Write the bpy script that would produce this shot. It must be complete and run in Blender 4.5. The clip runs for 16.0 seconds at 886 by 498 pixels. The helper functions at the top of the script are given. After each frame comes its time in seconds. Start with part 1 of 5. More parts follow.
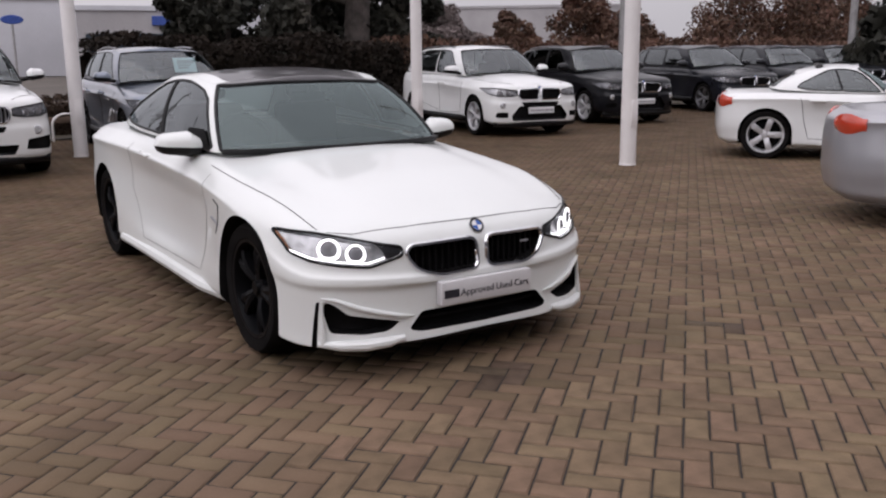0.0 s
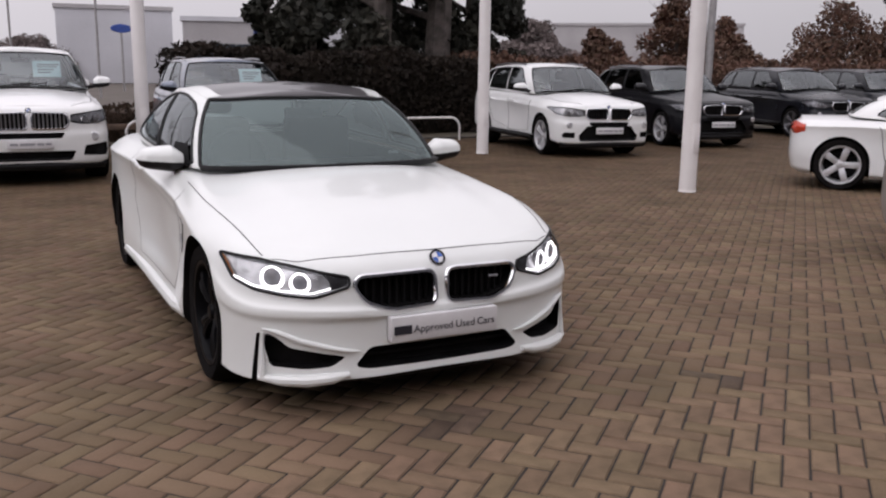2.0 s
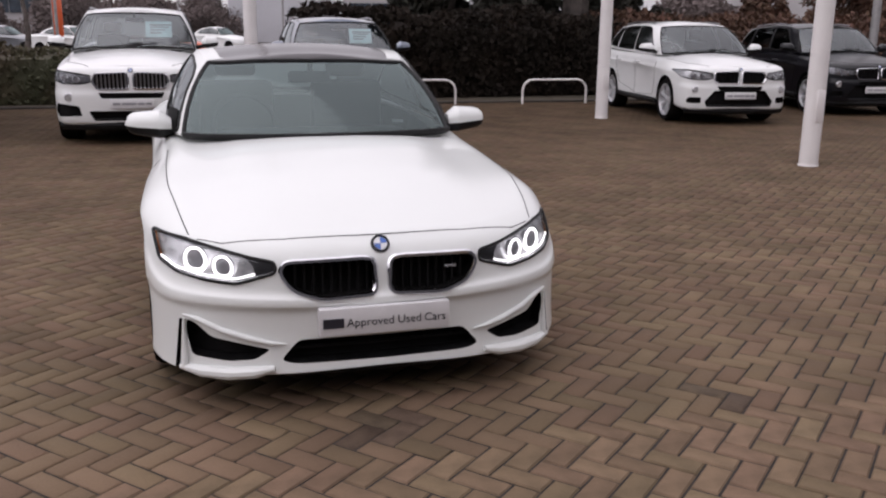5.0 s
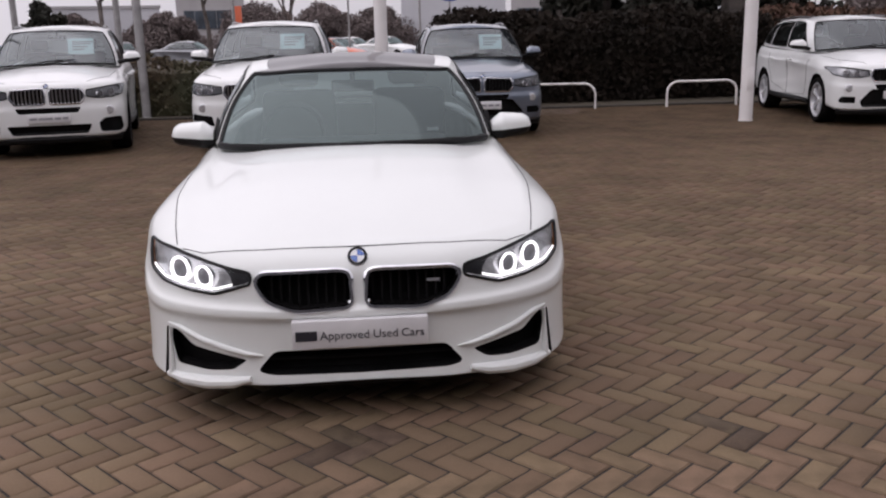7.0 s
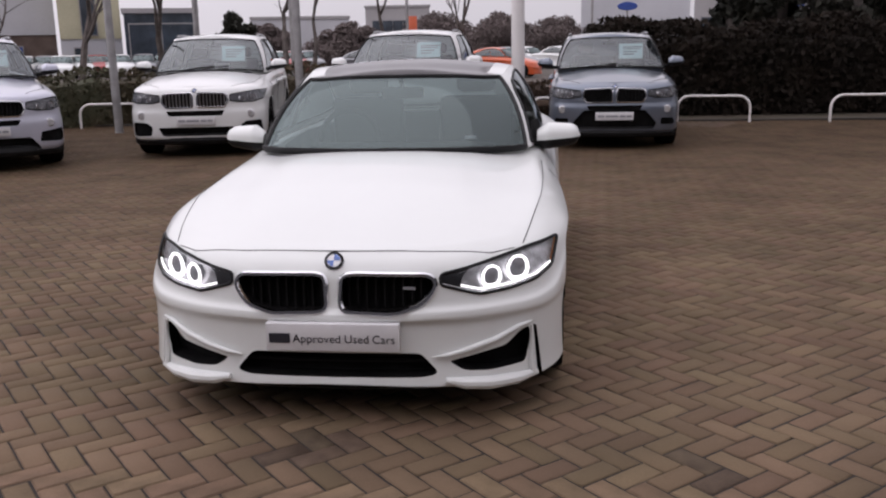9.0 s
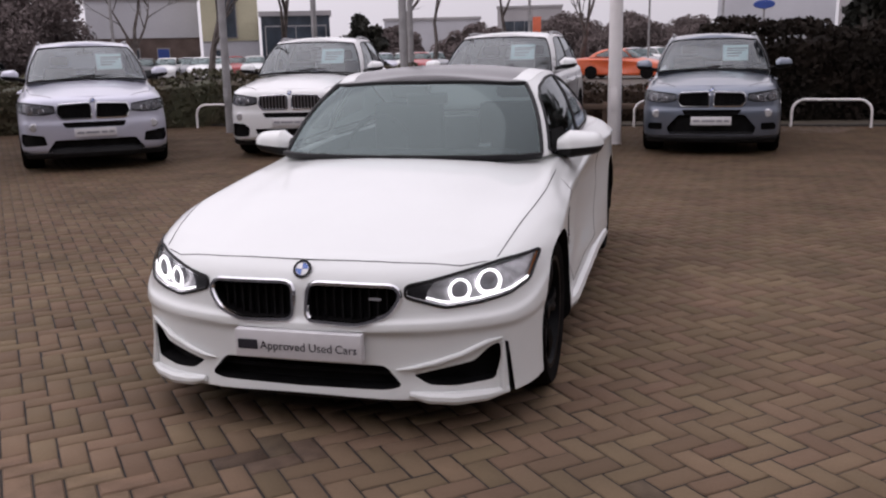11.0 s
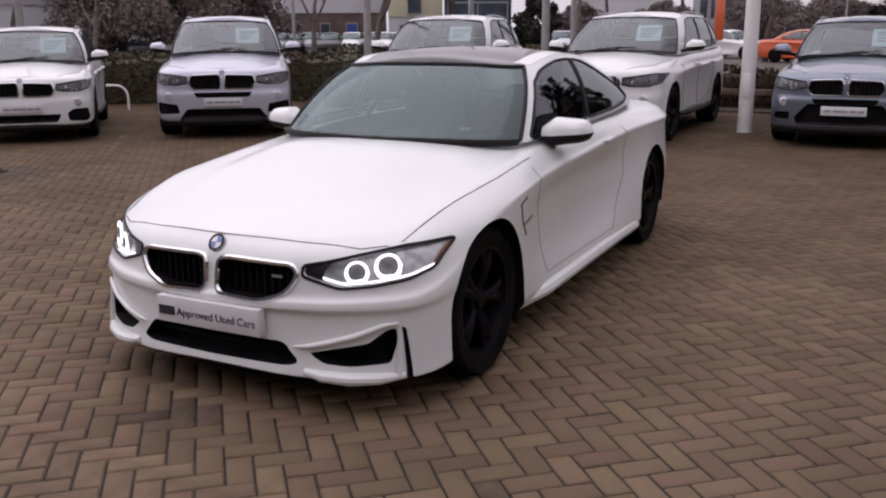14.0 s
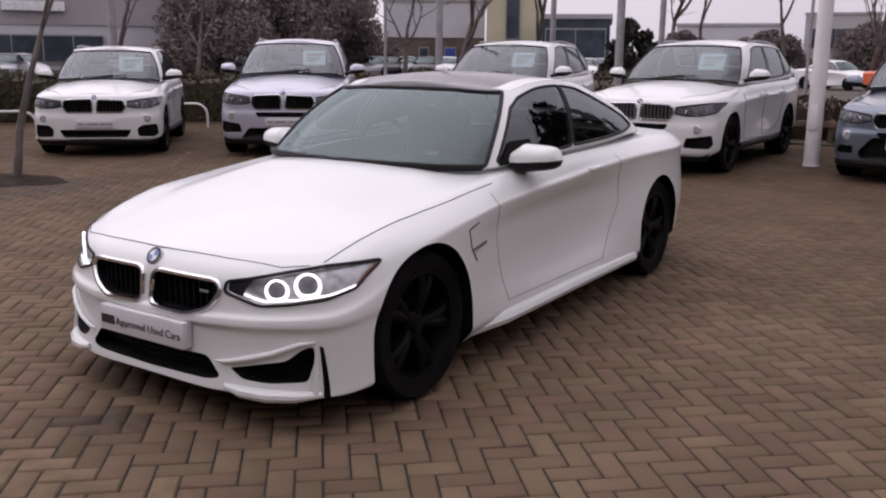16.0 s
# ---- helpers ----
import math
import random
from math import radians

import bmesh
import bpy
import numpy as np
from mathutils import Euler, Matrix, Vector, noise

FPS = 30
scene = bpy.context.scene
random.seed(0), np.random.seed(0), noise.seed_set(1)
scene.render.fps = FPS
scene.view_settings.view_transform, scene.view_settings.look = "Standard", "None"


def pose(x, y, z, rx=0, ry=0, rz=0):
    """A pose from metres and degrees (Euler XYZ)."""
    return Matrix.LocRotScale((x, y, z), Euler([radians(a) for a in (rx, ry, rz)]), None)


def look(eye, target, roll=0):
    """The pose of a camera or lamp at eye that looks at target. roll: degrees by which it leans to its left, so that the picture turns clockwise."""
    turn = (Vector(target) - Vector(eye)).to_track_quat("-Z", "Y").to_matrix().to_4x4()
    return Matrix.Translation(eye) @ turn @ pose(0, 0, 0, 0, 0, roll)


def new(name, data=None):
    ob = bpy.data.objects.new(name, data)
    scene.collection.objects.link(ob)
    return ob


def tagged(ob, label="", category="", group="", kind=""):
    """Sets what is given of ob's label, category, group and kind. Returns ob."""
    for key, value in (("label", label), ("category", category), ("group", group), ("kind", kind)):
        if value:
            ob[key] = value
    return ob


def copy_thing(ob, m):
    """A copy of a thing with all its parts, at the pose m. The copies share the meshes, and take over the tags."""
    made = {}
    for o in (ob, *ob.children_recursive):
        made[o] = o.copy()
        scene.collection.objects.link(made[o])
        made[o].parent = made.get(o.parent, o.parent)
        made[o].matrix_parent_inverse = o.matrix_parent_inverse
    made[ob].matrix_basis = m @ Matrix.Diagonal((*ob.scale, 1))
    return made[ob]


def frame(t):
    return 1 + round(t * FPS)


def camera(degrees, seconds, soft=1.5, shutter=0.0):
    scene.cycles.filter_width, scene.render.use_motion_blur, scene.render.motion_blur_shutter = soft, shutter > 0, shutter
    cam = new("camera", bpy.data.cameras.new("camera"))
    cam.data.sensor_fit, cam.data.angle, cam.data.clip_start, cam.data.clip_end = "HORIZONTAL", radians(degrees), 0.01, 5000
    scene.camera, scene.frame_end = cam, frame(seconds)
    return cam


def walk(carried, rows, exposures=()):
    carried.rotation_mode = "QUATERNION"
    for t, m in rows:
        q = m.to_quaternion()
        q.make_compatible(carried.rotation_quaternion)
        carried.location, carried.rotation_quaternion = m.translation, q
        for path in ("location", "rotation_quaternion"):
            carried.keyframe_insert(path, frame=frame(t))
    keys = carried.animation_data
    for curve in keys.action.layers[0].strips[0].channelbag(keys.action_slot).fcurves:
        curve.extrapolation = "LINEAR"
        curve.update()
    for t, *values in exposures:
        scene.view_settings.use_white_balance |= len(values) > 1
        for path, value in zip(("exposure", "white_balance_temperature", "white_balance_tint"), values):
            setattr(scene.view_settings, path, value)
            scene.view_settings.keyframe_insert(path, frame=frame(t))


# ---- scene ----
from mathutils.bvhtree import BVHTree
from mathutils.geometry import delaunay_2d_cdt

cam = camera(53.0, 16.0, soft=2.2)
PATH = [
    (0, (-2.347, -3.361, 1.443), (-1.293, -1.715, 1.018), -0.6),
    (0.5, (-2.202, -3.324, 1.453), (-1.201, -1.655, 0.989), 1.5),
    (1, (-2.063, -3.324, 1.461), (-1.115, -1.619, 1.022), 0.6),
    (1.5, (-1.837, -3.376, 1.464), (-0.946, -1.633, 1.051), 0.8),
    (2, (-1.665, -3.401, 1.462), (-0.79, -1.646, 1.069), 0.7),
    (2.5, (-1.474, -3.342, 1.453), (-0.631, -1.581, 1.019), 0.6),
    (3, (-1.296, -3.355, 1.45), (-0.557, -1.55, 1.004), -0.6),
    (3.5, (-1.103, -3.392, 1.444), (-0.45, -1.56, 0.977), 0.7),
    (4, (-0.946, -3.362, 1.451), (-0.287, -1.538, 0.96), 0.0),
    (4.5, (-0.805, -3.307, 1.456), (-0.218, -1.456, 0.976), 0.0),
    (4.7, (-0.758, -3.284, 1.48), (-0.189, -1.428, 1.0), 0.3),
    (6.8, (0.022, -3.287, 1.461), (0.211, -1.355, 0.98), -1.1),
    (7, (0.095, -3.285, 1.476), (0.248, -1.347, 1.006), -1.3),
    (7.5, (0.344, -3.308, 1.462), (0.366, -1.365, 0.989), -1.2),
    (8, (0.552, -3.312, 1.462), (0.464, -1.376, 0.968), -1.2),
    (8.5, (0.709, -3.23, 1.438), (0.587, -1.294, 0.952), -0.5),
    (9, (0.855, -3.208, 1.448), (0.615, -1.272, 1.006), -1.1),
    (9.2, (0.935, -3.193, 1.449), (0.636, -1.262, 1.02), -1.1),
    (11.3, (1.584, -3.013, 1.475), (0.997, -1.155, 1.029), -1.1),
    (11.5, (1.688, -3.015, 1.482), (1.048, -1.177, 1.021), -1.0),
    (12, (1.838, -2.968, 1.486), (1.127, -1.162, 1.004), -1.2),
    (12.5, (1.933, -2.839, 1.459), (1.198, -1.048, 0.956), 0.2),
    (13, (2.044, -2.749, 1.479), (1.28, -0.966, 0.992), -0.3),
    (13.5, (2.225, -2.668, 1.461), (1.39, -0.908, 1.009), -0.4),
    (14, (2.439, -2.612, 1.473), (1.541, -0.89, 0.996), -0.4),
    (14.5, (2.534, -2.477, 1.458), (1.612, -0.767, 0.985), -1.6),
    (15, (2.672, -2.393, 1.47), (1.71, -0.699, 1.016), -1.6),
    (15.5, (2.875, -2.317, 1.455), (1.815, -0.686, 0.988), -0.9),
    (16, (3.024, -2.259, 1.472), (1.932, -0.638, 1.047), 0.5),
]
# the clip darkens a little and turns from warm to cool as it goes
EXPOSURES = [(0.0, -0.06, 6300, 15.5), (2.0, -0.05, 6350, 16.0), (4.0, -0.04, 6350, 17.0), (8.0, -0.14, 6300, 17.5), (11.5, -0.15, 6300, 20.0), (16.0, -0.16, 6300, 22.5)]
walk(cam, [(t, look(eye, target, roll)) for t, eye, target, roll in PATH], EXPOSURES)

# ---- light ----
SUN_EL, SUN_AZ = 60.0, 250.0
world = bpy.data.worlds.new("overcast_sky")
scene.world = world
world.use_nodes = True
wn = world.node_tree
wn.nodes.clear()
sky = wn.nodes.new("ShaderNodeTexSky")
sky.sky_type, sky.sun_disc = "NISHITA", False
sky.sun_elevation, sky.sun_rotation = radians(SUN_EL), radians(SUN_AZ)
sky.air_density, sky.dust_density = 1.0, 4.0
grey = wn.nodes.new("ShaderNodeHueSaturation")
grey.inputs["Saturation"].default_value = 0.12
# an overcast dome: pale at the horizon, brighter overhead, faintly mottled
way = wn.nodes.new("ShaderNodeTexCoord")
split = wn.nodes.new("ShaderNodeSeparateXYZ")
dome_l = wn.nodes.new("ShaderNodeMapRange")
dome_l.inputs["To Min"].default_value, dome_l.inputs["To Max"].default_value = 8.2, 12.5
tone = wn.nodes.new("ShaderNodeVectorMath")
tone.operation = "SCALE"
tone.inputs[0].default_value = (1.0, 0.965, 0.985)
veil = wn.nodes.new("ShaderNodeMix")
veil.data_type, veil.inputs[0].default_value = "RGBA", 0.88
cloud = wn.nodes.new("ShaderNodeTexNoise")
cloud.inputs["Scale"].default_value, cloud.inputs["Detail"].default_value = 2.2, 5
cloud_ramp = wn.nodes.new("ShaderNodeMapRange")
cloud_ramp.inputs["To Min"].default_value, cloud_ramp.inputs["To Max"].default_value = 0.88, 1.12
cloudy = wn.nodes.new("ShaderNodeVectorMath")
cloudy.operation = "SCALE"
back = wn.nodes.new("ShaderNodeBackground")
back.inputs["Strength"].default_value = 0.1
out = wn.nodes.new("ShaderNodeOutputWorld")
wn.links.new(way.outputs["Generated"], split.inputs[0])
wn.links.new(split.outputs["Z"], dome_l.inputs[0])
# the cloud is brighter towards the hidden sun
toward = wn.nodes.new("ShaderNodeVectorMath")
toward.operation, toward.inputs[1].default_value = "DOT_PRODUCT", (-0.62, -0.1, 0.78)
glow = wn.nodes.new("ShaderNodeMapRange")
glow.inputs["From Min"].default_value, glow.inputs["To Min"].default_value, glow.inputs["To Max"].default_value = -1.0, 0.45, 1.5
level = wn.nodes.new("ShaderNodeMath")
level.operation = "MULTIPLY"
wn.links.new(way.outputs["Generated"], toward.inputs[0])
wn.links.new(toward.outputs["Value"], glow.inputs[0])
wn.links.new(dome_l.outputs[0], level.inputs[0])
wn.links.new(glow.outputs[0], level.inputs[1])
wn.links.new(level.outputs[0], tone.inputs["Scale"])
wn.links.new(sky.outputs[0], grey.inputs["Color"])
wn.links.new(grey.outputs[0], veil.inputs[6])
wn.links.new(tone.outputs[0], veil.inputs[7])
wn.links.new(cloud.outputs[0], cloud_ramp.inputs[0])
wn.links.new(veil.outputs[2], cloudy.inputs[0])
wn.links.new(cloud_ramp.outputs[0], cloudy.inputs["Scale"])
wn.links.new(cloudy.outputs[0], back.inputs[0])
wn.links.new(back.outputs[0], out.inputs[0])
sun = new("sun", bpy.data.lights.new("sun", "SUN"))
sun.data.energy, sun.data.angle, sun.data.color = 0.85, radians(90), (1.0, 0.97, 0.94)
sun.matrix_world = look((-7, -2.5, 13), (0, 0, 0))


# ---- materials ----
def material(name, colour, rough=0.5, metal=0.0, coat=0.0, var=0.12, scale=6.0, bump=0.0, fine=60.0, second=None, island="", emit=None, spec=0.5):
    """Two scales of noise vary the colour and the gloss; second: a colour that the coarse noise mixes in; island: varies piece by piece."""
    m = bpy.data.materials.new(name)
    m.use_nodes = True
    nt = m.node_tree
    b = nt.nodes["Principled BSDF"]
    b.inputs["Metallic"].default_value, b.inputs["Coat Weight"].default_value = metal, coat
    b.inputs["Coat Roughness"].default_value = 0.03
    b.inputs["Specular IOR Level"].default_value = spec
    if emit:
        b.inputs["Emission Color"].default_value, b.inputs["Emission Strength"].default_value = (*colour, 1), emit
    geo = nt.nodes.new("ShaderNodeTexCoord")
    big, small = nt.nodes.new("ShaderNodeTexNoise"), nt.nodes.new("ShaderNodeTexNoise")
    big.inputs["Scale"].default_value, big.inputs["Detail"].default_value = scale, 6
    small.inputs["Scale"].default_value, small.inputs["Detail"].default_value = fine, 4
    for n in (big, small):
        nt.links.new(geo.outputs["Object"], n.inputs["Vector"])
    mix = nt.nodes.new("ShaderNodeMix")
    mix.data_type = "RGBA"
    other = second or tuple(c * (1 - 2 * var) for c in colour)
    mix.inputs[6].default_value, mix.inputs[7].default_value = (*colour, 1), (*other, 1)
    span = nt.nodes.new("ShaderNodeMapRange")
    span.inputs["From Min"].default_value, span.inputs["From Max"].default_value = 0.35, 0.68
    nt.links.new(big.outputs[0], span.inputs[0])
    nt.links.new(span.outputs[0], mix.inputs[0])
    hsv = nt.nodes.new("ShaderNodeHueSaturation")
    nt.links.new(mix.outputs[2], hsv.inputs["Color"])
    val = nt.nodes.new("ShaderNodeMapRange")
    val.inputs["To Min"].default_value, val.inputs["To Max"].default_value = 1 - var, 1 + var
    nt.links.new(small.outputs[0], val.inputs[0])
    nt.links.new(val.outputs[0], hsv.inputs["Value"])
    last = hsv
    if island:
        rnd = nt.nodes.new("ShaderNodeObjectInfo" if island == "object" else "ShaderNodeNewGeometry")
        src = rnd.outputs["Random"] if island == "object" else rnd.outputs["Random Per Island"]
        per = nt.nodes.new("ShaderNodeHueSaturation")
        v2 = nt.nodes.new("ShaderNodeMapRange")
        v2.inputs["To Min"].default_value, v2.inputs["To Max"].default_value = 0.85, 1.14
        nt.links.new(src, v2.inputs[0])
        nt.links.new(v2.outputs[0], per.inputs["Value"])
        h2 = nt.nodes.new("ShaderNodeMapRange")
        h2.inputs["To Min"].default_value, h2.inputs["To Max"].default_value = 0.488, 0.512
        mul = nt.nodes.new("ShaderNodeMath")
        mul.operation = "FRACT"
        m3 = nt.nodes.new("ShaderNodeMath")
        m3.operation, m3.inputs[1].default_value = "MULTIPLY", 7.31
        nt.links.new(src, m3.inputs[0])
        nt.links.new(m3.outputs[0], mul.inputs[0])
        nt.links.new(mul.outputs[0], h2.inputs[0])
        nt.links.new(h2.outputs[0], per.inputs["Hue"])
        nt.links.new(hsv.outputs[0], per.inputs["Color"])
        last = per
    nt.links.new(last.outputs[0], b.inputs["Base Color"])
    rr = nt.nodes.new("ShaderNodeMapRange")
    rr.inputs["To Min"].default_value, rr.inputs["To Max"].default_value = max(rough * 0.8, 0.01), min(rough * 1.25, 1)
    nt.links.new(big.outputs[0], rr.inputs[0])
    nt.links.new(rr.outputs[0], b.inputs["Roughness"])
    if bump:
        bm_ = nt.nodes.new("ShaderNodeBump")
        bm_.inputs["Strength"].default_value, bm_.inputs["Distance"].default_value = bump, 0.01
        nt.links.new(small.outputs[0], bm_.inputs["Height"])
        nt.links.new(bm_.outputs[0], b.inputs["Normal"])
    return m


def painted_shade(m, edge, full, tone):
    """Shade painted into the paving colour: it deepens towards the planted edge, in uneven patches."""
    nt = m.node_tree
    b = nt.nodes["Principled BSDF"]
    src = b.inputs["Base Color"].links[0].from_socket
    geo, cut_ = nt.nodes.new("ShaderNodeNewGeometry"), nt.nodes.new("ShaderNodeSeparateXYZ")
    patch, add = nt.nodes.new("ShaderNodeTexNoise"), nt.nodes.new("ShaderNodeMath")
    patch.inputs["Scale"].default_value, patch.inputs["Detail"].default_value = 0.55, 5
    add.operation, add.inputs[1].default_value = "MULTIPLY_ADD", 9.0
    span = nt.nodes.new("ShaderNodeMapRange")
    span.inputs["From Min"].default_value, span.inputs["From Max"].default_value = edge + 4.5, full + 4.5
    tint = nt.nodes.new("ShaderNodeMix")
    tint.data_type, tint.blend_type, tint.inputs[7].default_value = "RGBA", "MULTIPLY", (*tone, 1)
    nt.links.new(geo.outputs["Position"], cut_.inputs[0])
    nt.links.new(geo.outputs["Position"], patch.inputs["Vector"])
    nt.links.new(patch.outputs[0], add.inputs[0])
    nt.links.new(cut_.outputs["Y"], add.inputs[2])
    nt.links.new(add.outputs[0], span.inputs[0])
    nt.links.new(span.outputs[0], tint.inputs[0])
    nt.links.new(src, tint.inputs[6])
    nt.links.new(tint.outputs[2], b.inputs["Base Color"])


def glass_material(name, tint, clear, sheen=(0.9, 0.95, 0.97)):
    """Tinted window glass: part of the light passes, the rest is a dark gloss that mirrors the sky."""
    m = bpy.data.materials.new(name)
    m.use_nodes = True
    nt = m.node_tree
    nt.nodes.clear()
    o = nt.nodes.new("ShaderNodeOutputMaterial")
    tr, gl, mx, fr = (nt.nodes.new("ShaderNode" + k) for k in ("BsdfTransparent", "BsdfGlossy", "MixShader", "Fresnel"))
    tr.inputs[0].default_value = (*tint, 1)
    gl.inputs["Roughness"].default_value = 0.02
    gl.inputs["Color"].default_value = (*sheen, 1)
    fr.inputs["IOR"].default_value = clear
    nt.links.new(fr.outputs[0], mx.inputs[0])
    nt.links.new(tr.outputs[0], mx.inputs[1])
    nt.links.new(gl.outputs[0], mx.inputs[2])
    nt.links.new(mx.outputs[0], o.inputs[0])
    return m


WHITE = material("white_car_paint", (0.665, 0.68, 0.667), 0.32, coat=0.6, var=0.02, scale=1.5, fine=300)
WHITE2 = material("white_suv_paint", (0.68, 0.685, 0.68), 0.35, coat=0.8, var=0.04, scale=1.2, fine=200)
SILVER = material("pale_silver_paint", (0.47, 0.475, 0.555), 0.3, metal=0.35, coat=0.8, var=0.05, scale=1.2, fine=400)
SILVER_D = material("mid_silver_paint", (0.33, 0.33, 0.35), 0.32, metal=0.4, coat=0.7, var=0.05, scale=1.2, fine=400)
BLUE = material("blue_grey_paint", (0.155, 0.178, 0.222), 0.3, metal=0.65, coat=0.9, var=0.06, scale=1.2, fine=400)
BLACKP = material("black_car_paint", (0.004, 0.004, 0.006), 0.3, coat=0.25, spec=0.25, var=0.1, scale=1.2, fine=400)
NAVY = material("dark_grey_paint", (0.008, 0.009, 0.013), 0.28, coat=0.3, spec=0.25, var=0.1, scale=1.2, fine=400)
CARBON = material("carbon_roof", (0.035, 0.03, 0.035), 0.3, coat=0.6, var=0.25, scale=3, fine=180)
TRIM = material("black_plastic", (0.012, 0.012, 0.013), 0.5, var=0.2, fine=120, bump=0.1, spec=0.22)
MESHY = material("dark_mesh", (0.008, 0.0075, 0.008), 0.7, var=0.3, fine=150, bump=0.4, spec=0.12)
RUBBER = material("tyre_rubber", (0.011, 0.01, 0.01), 0.95, var=0.25, fine=90, bump=0.3, spec=0.03)
DARKRIM = material("black_alloy", (0.005, 0.005, 0.006), 0.4, var=0.15, spec=0.08)
ALLOY = material("silver_alloy", (0.6, 0.6, 0.62), 0.38, metal=0.55, var=0.1)
CHROME = material("chrome", (0.78, 0.78, 0.8), 0.1, metal=1.0, var=0.04)
SATIN = material("satin_metal", (0.3, 0.3, 0.32), 0.3, metal=0.9, var=0.08)
LAMPIN = material("headlamp_inside", (0.66, 0.66, 0.68), 0.22, metal=0.5, var=0.25, scale=30)
LAMPIN_D = material("smoked_lamp_inside", (0.25, 0.25, 0.27), 0.25, metal=0.5, var=0.25, scale=20)
LENS = material("projector_lens", (0.2, 0.195, 0.21), 0.3, metal=0.0, spec=0.4, var=0.05)
DRL = material("running_light", (1.0, 0.98, 0.97), emit=2.4)
REDLAMP = material("red_lamp", (0.55, 0.05, 0.02), 0.15, var=0.1, coat=1)
AMBER = material("amber_lamp", (0.45, 0.16, 0.05), 0.2, var=0.1)
PLATE = material("number_plate", (0.62, 0.61, 0.62), 0.4, var=0.04)
INK = material("dark_ink", (0.02, 0.02, 0.03), 0.5)
BADGE_B = material("badge_blue", (0.02, 0.1, 0.42), 0.2, coat=1)
BADGE_W = material("badge_white", (0.75, 0.76, 0.78), 0.2, coat=1)
CARD = material("price_card", (0.74, 0.94, 0.93), 0.6, var=0.05)
SEAT = material("dark_leather", (0.02, 0.018, 0.018), 0.5, var=0.2, bump=0.1)
GLASS = glass_material("windscreen_glass", (0.3, 0.36, 0.36), 1.82, (0.78, 0.93, 0.93))
CLEARGLASS = glass_material("clear_windscreen_glass", (0.6, 0.68, 0.7), 1.9)
SIDEGLASS = glass_material("tinted_side_glass", (0.13, 0.14, 0.14), 1.9)
LAMPGLASS = glass_material("lamp_glass", (0.93, 0.93, 0.93), 1.3)
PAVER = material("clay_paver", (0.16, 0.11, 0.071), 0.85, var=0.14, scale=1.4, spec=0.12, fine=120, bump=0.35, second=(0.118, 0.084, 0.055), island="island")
PAVER1 = material("clay_paver_single", (0.16, 0.11, 0.071), 0.85, var=0.14, scale=9, spec=0.12, fine=120, bump=0.35, second=(0.118, 0.084, 0.055), island="object")
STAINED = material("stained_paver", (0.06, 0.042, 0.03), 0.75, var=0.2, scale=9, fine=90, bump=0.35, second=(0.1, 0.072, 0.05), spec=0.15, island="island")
# shade put into the paver colour, from the coupe out to the hedge
painted_shade(PAVER, -1.0, 11.0, (0.43, 0.405, 0.37))
JOINT = material("joint_sand", (0.02, 0.014, 0.01), 0.95, var=0.3, scale=9, fine=200, bump=0.5)
GROUND = material("far_tarmac", (0.075, 0.06, 0.048), 0.9, var=0.15, scale=0.4, fine=20, bump=0.2)
KERB = material("dirty_kerb", (0.03, 0.024, 0.019), 0.9, var=0.25, scale=3, fine=40, bump=0.3)
GRASS = material("winter_grass", (0.04, 0.034, 0.02), 0.9, var=0.3, scale=1.2, fine=40, bump=0.6, second=(0.05, 0.036, 0.024))
POLE = material("white_painted_steel", (0.72, 0.69, 0.68), 0.4, var=0.05, scale=2, fine=60)
GREYPOLE = material("galvanised_steel", (0.33, 0.32, 0.32), 0.5, metal=0.4, var=0.12)
HEDGE = material("hedge_leaf", (0.045, 0.047, 0.02), 0.75, var=0.35, scale=1.1, fine=14, second=(0.06, 0.04, 0.02), island="island")
HEDGE_D = material("dark_hedge_leaf", (0.0125, 0.0098, 0.0075), 0.9, var=0.35, scale=1.1, fine=14, second=(0.018, 0.0125, 0.009), island="island", spec=0.15)
TWIG = material("bare_twigs", (0.17, 0.14, 0.135), 0.9, var=0.2, scale=0.4, fine=14, second=(0.14, 0.115, 0.11), island="island", spec=0.1)
RUSSET = material("russet_leaf", (0.1, 0.045, 0.026), 0.8, var=0.35, scale=0.8, fine=14, second=(0.07, 0.04, 0.025), island="island")
PINE = material("dark_conifer", (0.011, 0.013, 0.009), 0.85, var=0.35, scale=0.8, fine=14, second=(0.025, 0.022, 0.014), island="island")
SOIL = material("bare_soil", (0.03, 0.022, 0.015), 0.95, var=0.3, scale=5, fine=60, bump=0.8, spec=0.1)
LITTER = material("brown_bare_hedge", (0.05, 0.034, 0.024), 0.9, var=0.35, scale=1.1, fine=14, second=(0.03, 0.021, 0.015), island="island", spec=0.1)
TIMBER = material("weathered_timber", (0.13, 0.085, 0.06), 0.85, var=0.25, scale=3, fine=40, bump=0.4)
BARK = material("bark", (0.12, 0.1, 0.09), 0.9, var=0.3, scale=4, fine=40, bump=0.6)
INKPALE = material("faded_ink", (0.28, 0.28, 0.3), 0.5)
DARKLINER = material("dark_lamp_liner", (0.05, 0.05, 0.055), 0.3, metal=0.5, var=0.2, scale=20)
BRICKB = material("brown_brick_far", (0.14, 0.1, 0.085), 0.85, var=0.2, scale=0.8, fine=9)
CLAD_W = material("pale_cladding", (0.5, 0.5, 0.53), 0.6, var=0.07, scale=0.25, fine=6)
CLAD_G = material("grey_cladding", (0.36, 0.345, 0.35), 0.6, var=0.1, scale=0.25, fine=6)
